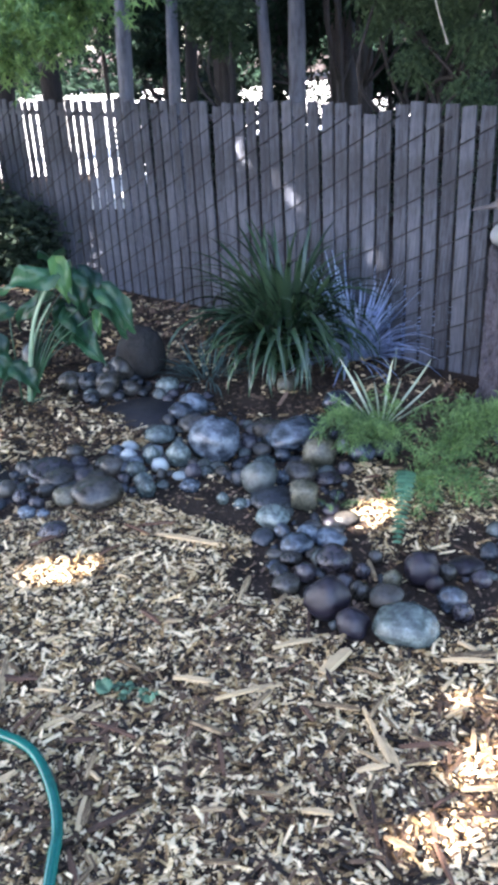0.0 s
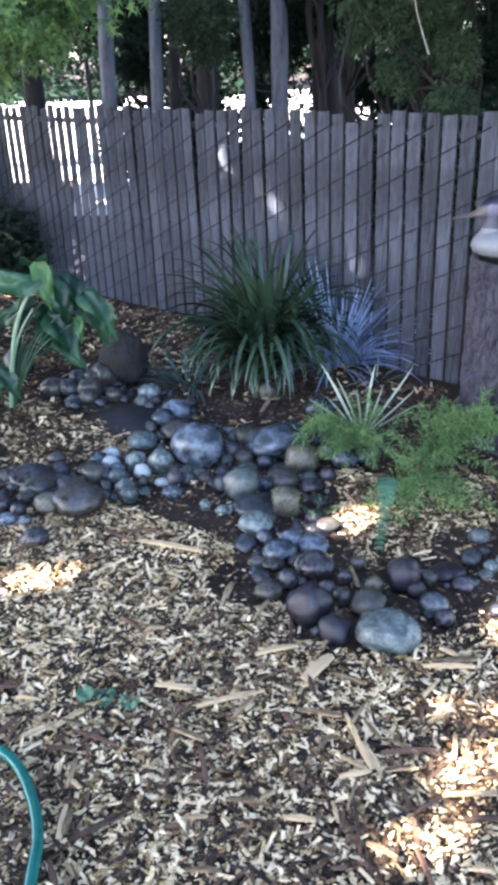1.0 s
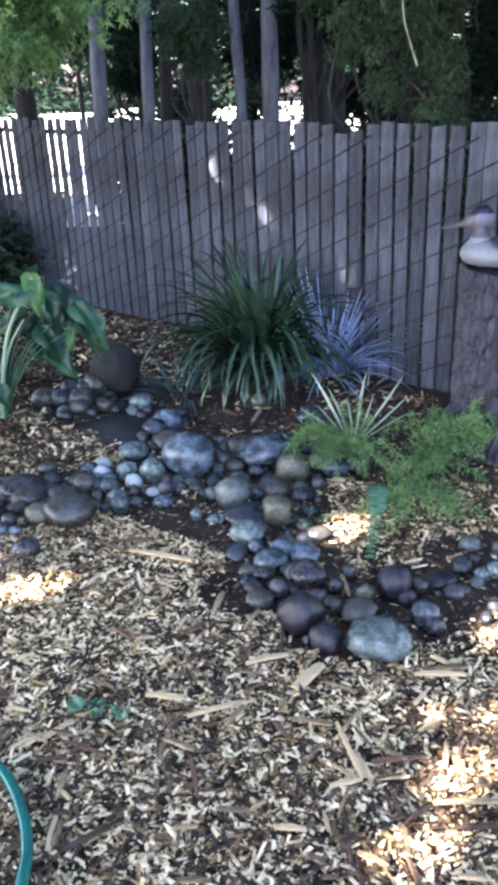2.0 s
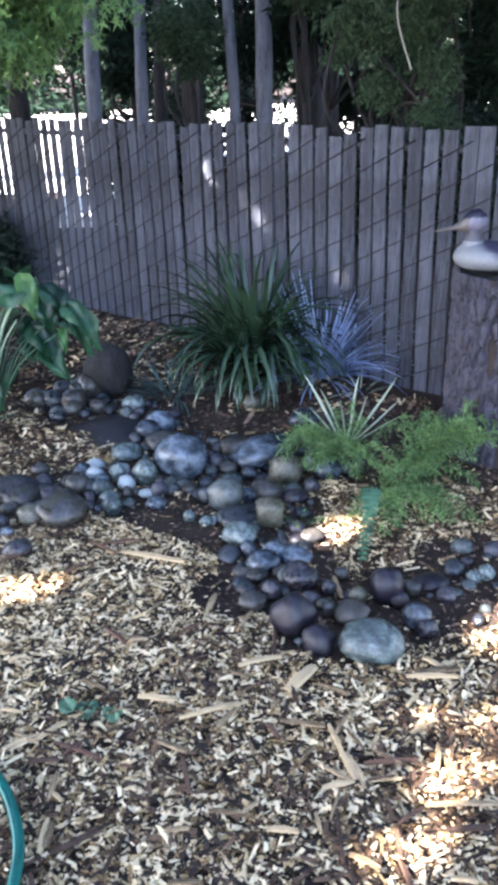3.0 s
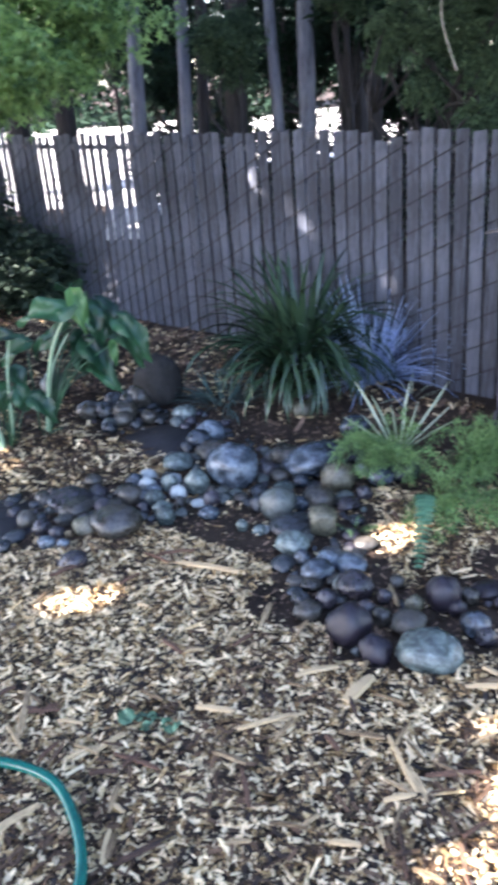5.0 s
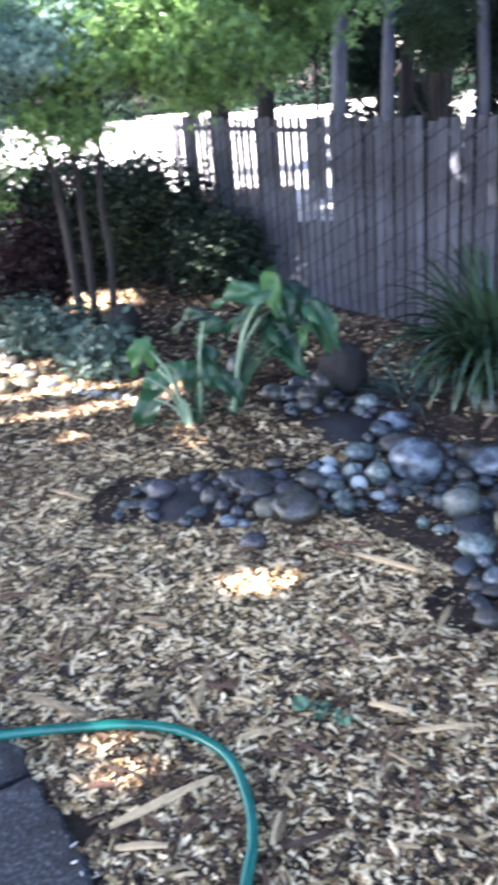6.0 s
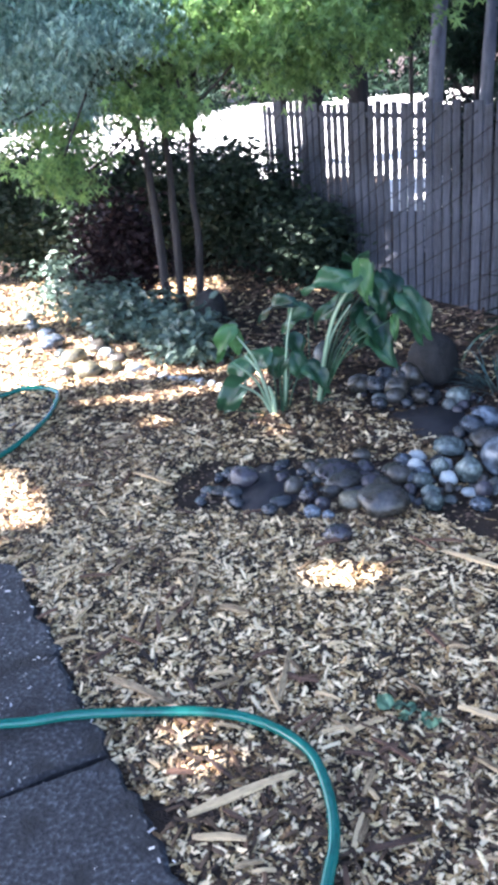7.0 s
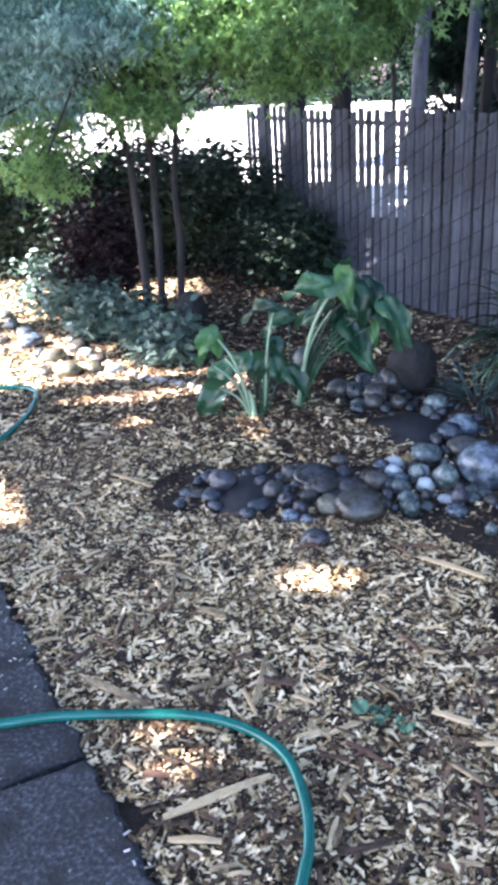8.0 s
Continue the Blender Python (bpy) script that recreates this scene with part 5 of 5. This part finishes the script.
# the small maple with several stems and its overhanging crown
tree("maple_tree", -2.23, 4.70,
     [[(-0.09, 0, 0, 0.030), (-0.08, 0.0, 0.46, 0.027), (-0.09, 0.0, 0.86, 0.024), (-0.12, 0.0, 1.15, 0.02), (-0.2, -0.1, 1.6, 0.015), (-0.3, -0.2, 2.1, 0.01)],
      [(0.0, 0.02, 0, 0.026), (0.03, 0.0, 0.63, 0.023), (0.04, 0.0, 0.95, 0.021), (0.12, -0.1, 1.5, 0.016), (0.6, -0.2, 2.0, 0.01)],
      [(0.10, 0.04, 0, 0.025), (0.15, 0.05, 0.56, 0.021), (0.16, 0.02, 0.94, 0.018), (0.22, 0.1, 1.6, 0.014), (0.2, 0.3, 2.4, 0.01)]],
     [((0.92, -0.3, 1.80), (0.78, 0.45, 0.42), 190, 85, 0.060), ((0.05, -0.15, 1.9), (0.4, 0.4, 0.34), 70, 85, 0.065), ((0.1, -0.25, 1.36), (0.32, 0.25, 0.12), 22, 60, 0.06),
      ((-0.42, -0.33, 1.14), (0.22, 0.26, 0.28), 28, 50, 0.06), ((-0.95, -0.2, 1.28), (0.35, 0.3, 0.26), 20, 50, 0.07), ((0.2, -0.1, 2.35), (1.4, 0.8, 0.35), 100, 60, 0.12)],
     MAPLE, DARK_BARK, "small green maple with several thin dark stems", "tree", 0.056, LOBED, 31, limbs=5, droop=0.9, breaks=tuple((x, y, 0.05, 0.06) for x, y, _, _ in FENCE_GAPS))

# blue-green cedar whose low boughs reach in beside the maple
tree("cedar", -4.75, 5.75, [[(0, 0, 0, 0.06), (0.02, 0, 0.9, 0.05), (0.05, -0.05, 1.8, 0.04), (0.1, -0.1, 2.8, 0.02)]],
     [((1.82, -1.4, 1.85), (0.68, 0.45, 0.45), 150, 130, 0.065), ((2.37, -1.5, 1.75), (0.36, 0.3, 0.30), 70, 130, 0.055), ((1.37, -1.3, 1.58), (0.35, 0.4, 0.35), 60, 120, 0.065), ((2.77, -1.5, 1.84), (0.34, 0.25, 0.26), 34, 80, 0.065),
      ((1.97, -1.4, 1.42), (0.5, 0.3, 0.16), 26, 70, 0.06), ((1.57, -0.6, 2.5), (0.8, 0.7, 0.5), 60, 90, 0.12)],
     CEDAR, DARK_BARK, "blue-green cedar with low drooping boughs", "tree", 0.043, SPRAY, 33, limbs=5, droop=0.9)

# shrubs of the back bed
for x, y, half, seed in ((-2.2, 6.12, (0.45, 0.3, 0.47), 1), (-3.05, 6.3, (0.6, 0.4, 0.50), 2), (-4.1, 6.3, (0.7, 0.5, 0.5), 3), (-3.55, 5.95, (0.42, 0.3, 0.40), 9), (-4.1, 6.1, (0.4, 0.25, 0.36), 10), (-2.9, 6.7, (0.7, 0.5, 0.42), 4), (-1.70, 5.85, (0.24, 0.17, 0.22), 11)):
    shrub("dark_shrub", x, y, half, SHRUB, "dense dark green shrub in the shade by the fence", "shrub", 105, 64, 0.052, OVAL, seed, 0.08, "dark shrubs of the back bed")
for x, y, half, seed in ((-2.42, 4.47, (0.32, 0.2, 0.13), 5), (-3.05, 5.02, (0.40, 0.28, 0.18), 6), (-1.93, 4.15, (0.24, 0.18, 0.12), 7), (-2.75, 4.75, (0.3, 0.2, 0.14), 8)):
    shrub("grey_green_shrub", x, y, half, GREY_LEAF, "low grey-green shrub spreading behind pale rocks", "shrub", 46, 30, 0.052, OVAL, seed, 0.02, "low grey-green shrubs", spread=0.05)


shrub("burgundy_shrub", -2.74, 4.97, (0.24, 0.2, 0.36), BURGUNDY, "dark burgundy shrub in the shade behind the maple", "shrub", 70, 60, 0.045, OVAL, 13, 0.06)


# trees behind the fence: x, y, lean x, radius, bark
def wood_tree(x, y, lean, r, bark, seed, label):
    high = 6.5
    trunk = [(-lean * 0.6, 0, 0, r * 1.25), (0, 0, 1.2, r), (lean, 0.02, 2.2, r * 0.92), (lean * 2.2, 0.05, 4.0, r * 0.75), (lean * 3, 0, high, r * 0.4)]
    tree("wood_tree", x, y, [trunk], [((lean * 2, 0, 5.0), (1.1, 1.1, 1.9), 60, 30, 0.22)], SHADED_CONIFER, bark, label, "tree", 0.17, SPRAY, seed,
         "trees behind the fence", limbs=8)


for i, (x, y, lean, r, bark) in enumerate((
        (-0.93, 6.8, 0.04, 0.056, PALE_BARK), (-0.57, 6.8, 0.04, 0.046, PALE_BARK), (-0.455, 7.0, 0.06, 0.045, DARK_BARK),
        (-0.19, 6.8, 0.06, 0.085, DARK_BARK), (0.12, 6.8, -0.035, 0.040, PALE_BARK), (0.345, 6.8, 0.015, 0.064, PALE_BARK), (0.70, 6.9, -0.06, 0.105, DARK_BARK), (0.84, 6.7, 0.0, 0.05, DARK_BARK),
        (2.40, 6.5, 0.0, 0.10, DARK_BARK), (-2.45, 8.0, 0.05, 0.04, DARK_BARK), (-2.18, 8.0, 0.04, 0.095, DARK_BARK), (-1.75, 8.0, 0.02, 0.092, DARK_BARK))):
    wood_tree(x, y, lean, r, bark, 50 + i, "slender tree trunk rising behind the fence" if bark is PALE_BARK else "dark conifer trunk rising behind the fence")

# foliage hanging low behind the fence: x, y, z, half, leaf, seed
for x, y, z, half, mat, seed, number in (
        (-0.19, 6.1, 1.70, (0.20, 0.2, 0.25), LIT_GREEN_CONIFER, 71, 50), (0.75, 6.3, 1.95, (0.35, 0.3, 0.42), SHADED_CONIFER, 72, 40), (-0.72, 7.4, 1.7, (0.22, 0.3, 0.5), SHADED_CONIFER, 73, 40),
        (0.55, 5.9, 2.0, (0.2, 0.2, 0.26), LIT_GREEN_CONIFER, 74, 26), (1.75, 5.0, 1.7, (0.5, 0.4, 0.7), SHADED_CONIFER, 75, 90), (0.35, 8.2, 1.9, (0.6, 0.4, 0.6), SHADED_CONIFER, 76, 60),
        (1.2, 8.0, 1.7, (0.8, 0.5, 0.8), SHADED_CONIFER, 77, 80), (2.3, 8.2, 1.4, (0.9, 0.5, 1.1), SHADED_CONIFER, 78, 90), (3.2, 7.0, 1.5, (0.8, 0.6, 1.2), SHADED_CONIFER, 79, 90),
        *((x, y, 2.55, (0.62, 0.5, 1.12), SHADED_CONIFER, 200 + k, 90) for k, (x, y) in enumerate(((-1.6, 9.9), (-0.8, 9.4), (0.1, 9.8), (0.9, 9.3), (1.8, 9.7), (2.7, 9.3), (3.7, 9.8))))):
    tree("conifer", x, y, [[(0.05, 0, 0, 0.03), (0.03, 0.05, z * 0.6, 0.025), (0, 0, z + half[2], 0.01)]], [((0, 0, z), half, number, 45 if mat is SHADED_CONIFER else 170, 0.08 if mat is SHADED_CONIFER else 0.05)], mat, DARK_BARK,
         "dark green conifer with dense drooping sprays", "tree", 0.09 if mat is SHADED_CONIFER else 0.04, SPRAY, seed, "conifers behind the fence", limbs=6, droop=0.5)
bough = tree("fence_conifer", 0.98, 4.75, [[(0.1, 0.1, 0, 0.03), (0.08, 0.1, 0.9, 0.026), (0, 0.05, 1.9, 0.012)]],
             [((-0.04, -0.05, 1.72), (0.34, 0.2, 0.24), 80, 90, 0.04), ((-0.10, -0.08, 1.36), (0.15, 0.13, 0.11), 26, 90, 0.03), ((0.10, -0.30, 1.22), (0.14, 0.10, 0.09), 22, 90, 0.028),
              ((0.12, -0.2, 1.45), (0.12, 0.12, 0.10), 18, 90, 0.03), ((-0.32, 0.05, 1.62), (0.09, 0.1, 0.14), 16, 90, 0.028)],
             LIT_GREEN_CONIFER, DARK_BARK, "soft green conifer with drooping sprays leaning over the fence", "tree", 0.033, SPRAY, 81, limbs=6, droop=0.7)

part("twig", mesh("twig", *tube(glide([(0.02, 0, 1.9), (-0.02, -0.35, 2.05), (-0.07, -0.5, 2.0), (-0.14, -0.52, 1.82), (-0.15, -0.53, 1.66), (-0.08, -0.53, 1.45)], 6),
                                  [0.003] * 29 + [0.0035, 0.005], 7), DRY_TWIG), bough, label="pale bare twig dangling down")

# low undergrowth and a dark wood beyond
for x, y, half, seed in ((-0.74, 7.7, (0.24, 0.2, 0.56), 23), (-0.40, 7.8, (0.22, 0.2, 0.52), 30), (-0.52, 9.0, (0.10, 0.2, 0.70), 25), (-0.30, 9.1, (0.08, 0.2, 0.68), 26), (0.28, 9.0, (0.10, 0.2, 0.64), 27), (1.0, 9.0, (0.12, 0.2, 0.70), 28), (1.62, 9.0, (0.3, 0.2, 0.75), 29), *((x, 11.0, (w, 0.3, 0.62), 300 + k) for k, (x, w) in enumerate(((2.1, 0.3), (2.6, 0.34), (3.1, 0.34), (3.7, 0.34), (4.4, 0.4)))), (-0.2, 8.6, (0.7, 0.5, 0.30), 21), (1.0, 7.6, (0.8, 0.5, 0.4), 22), (2.0, 6.6, (0.7, 0.5, 0.6), 24)):
    shrub("dark_shrub", x, y, half, SHRUB, "dark undergrowth shrub beyond the fence", "shrub", 60, 40, 0.08, OVAL, seed, 0.02, "undergrowth beyond the fence", spread=0.08)

for x, y, half, seed in ((0.62, 9.3, (0.25, 0.2, 0.55), 41), (-0.02, 9.4, (0.22, 0.2, 0.55), 42), (-0.85, 9.2, (0.25, 0.2, 0.5), 43), (1.3, 9.5, (0.3, 0.2, 0.6), 44), (0.50, 8.3, (0.2, 0.15, 0.62), 45), (-0.62, 8.4, (0.2, 0.15, 0.62), 46), (-0.1, 8.3, (0.16, 0.15, 0.62), 47), (-1.25, 9.6, (0.2, 0.15, 0.66), 48), (0.9, 8.6, (0.2, 0.15, 0.6), 49)):
    shrub("sapling", x, y, half, LAUREL, "thin sparse sapling beyond the fence", "sapling", 24, 16, 0.055, OVAL, seed, 0.1, "saplings beyond the fence", spread=0.06)


def far_wood():
    rng = np.random.default_rng(90)
    cs = []
    for k in range(56):
        x = -50 + 1.9 * k + rng.uniform(-1, 1)
        cs.append(clumps(rng, 30, 34, (x, 35.5 + rng.uniform(-1.5, 3), 6.2), (2.4, 2.0, 7.2), (0.6, 0.6, 0.5)))
        cs.append(clumps(rng, 18, 34, (x, 34.6, 1.6), (2.0, 0.6, 1.8), (0.5, 0.3, 0.4), 0.0))
        cs.append(clumps(rng, 3, 22, (x + rng.uniform(-1, 1), rng.uniform(30, 33.5), 0.3), (rng.uniform(0.5, 1.2), 0.5, rng.uniform(0.2, 0.6)), (0.25, 0.2, 0.2), 0.0))
    c = np.concatenate(cs)
    c = c[c[:, 2] > 0.1]
    # the far wood takes the shade-darkened leaf colour as well
    ob = new("far_wood", mesh("far_wood", *leaves(c, 0.5, SPRAY, rng, 0.5), SHADED_CONIFER, False))
    tagged(ob, "dense dark wood on the far side of the street", "wood", kind="stuff")


far_wood()

# tall trees added out of view round the yard, whose crowns shade the garden
for x, y, mid, half, seed, number in ((-7.6, 1.0, (0.4, 0.6, 5.2), (3.6, 4.2, 1.5), 101, 520), (-6.4, 6.6, (0.6, -0.4, 5.6), (3.4, 3.4, 1.5), 102, 420), (-4.6, -3.2, (0.2, 0.6, 5.0), (3.0, 2.8, 1.3), 103, 330),
                                      (-8.6, 10.6, (3.3, -0.6, 5.8), (3.4, 3.0, 1.4), 104, 400), (-4.3, -1.4, (0.7, 2.7, 6.6), (2.6, 3.0, 1.3), 105, 320), (5.0, 0.6, (-0.4, 0.2, 3.6), (1.9, 2.8, 2.0), 106, 420)):
    # the second crown on 103 is added to keep sun off the stump
    tree("unseen_shade_tree", x, y, [[(0, 0, 0, 0.26), (0.1, 0, 1.8, 0.2), (0.2, 0.2, 3.6, 0.16), (0.3, 0.3, 5.2, 0.1)]], [(mid, half, number, 34, 0.26)] + ([((-0.18, 3.41, 5.95), (0.75, 0.7, 0.4), 70, 34, 0.24)] if seed == 103 else []), CANOPY, DARK_BARK,
         "unseen leafy tree added beside the yard to shade it", "tree", 0.26, OVAL, seed, "shade trees of the yard", limbs=14, breaks=GAPS + FENCE_GAPS)

# big conifer added beside the yard, its boughs above the view to shade fence and stump
tree("unseen_shade_conifer", 2.9, 4.4, [[(0, 0, 0, 0.2), (-0.02, 0, 1.6, 0.17), (-0.1, -0.05, 3.2, 0.13), (-0.15, -0.1, 5.0, 0.07)]],
     [((-0.9, -0.7, 3.25), (1.7, 1.7, 0.7), 240, 40, 0.16), ((-1.6, -1.1, 2.55), (0.95, 1.0, 0.28), 330, 40, 0.13), ((-0.3, -0.2, 4.6), (1.3, 1.3, 0.8), 90, 34, 0.2), ((-0.7, 1.0, 3.5), (1.5, 1.2, 0.6), 240, 40, 0.16)], SHADED_CONIFER, DARK_BARK,
     "unseen tall dark conifer added to shade the fence and stump", "tree", 0.15, SPRAY, 120, limbs=12, droop=0.5)
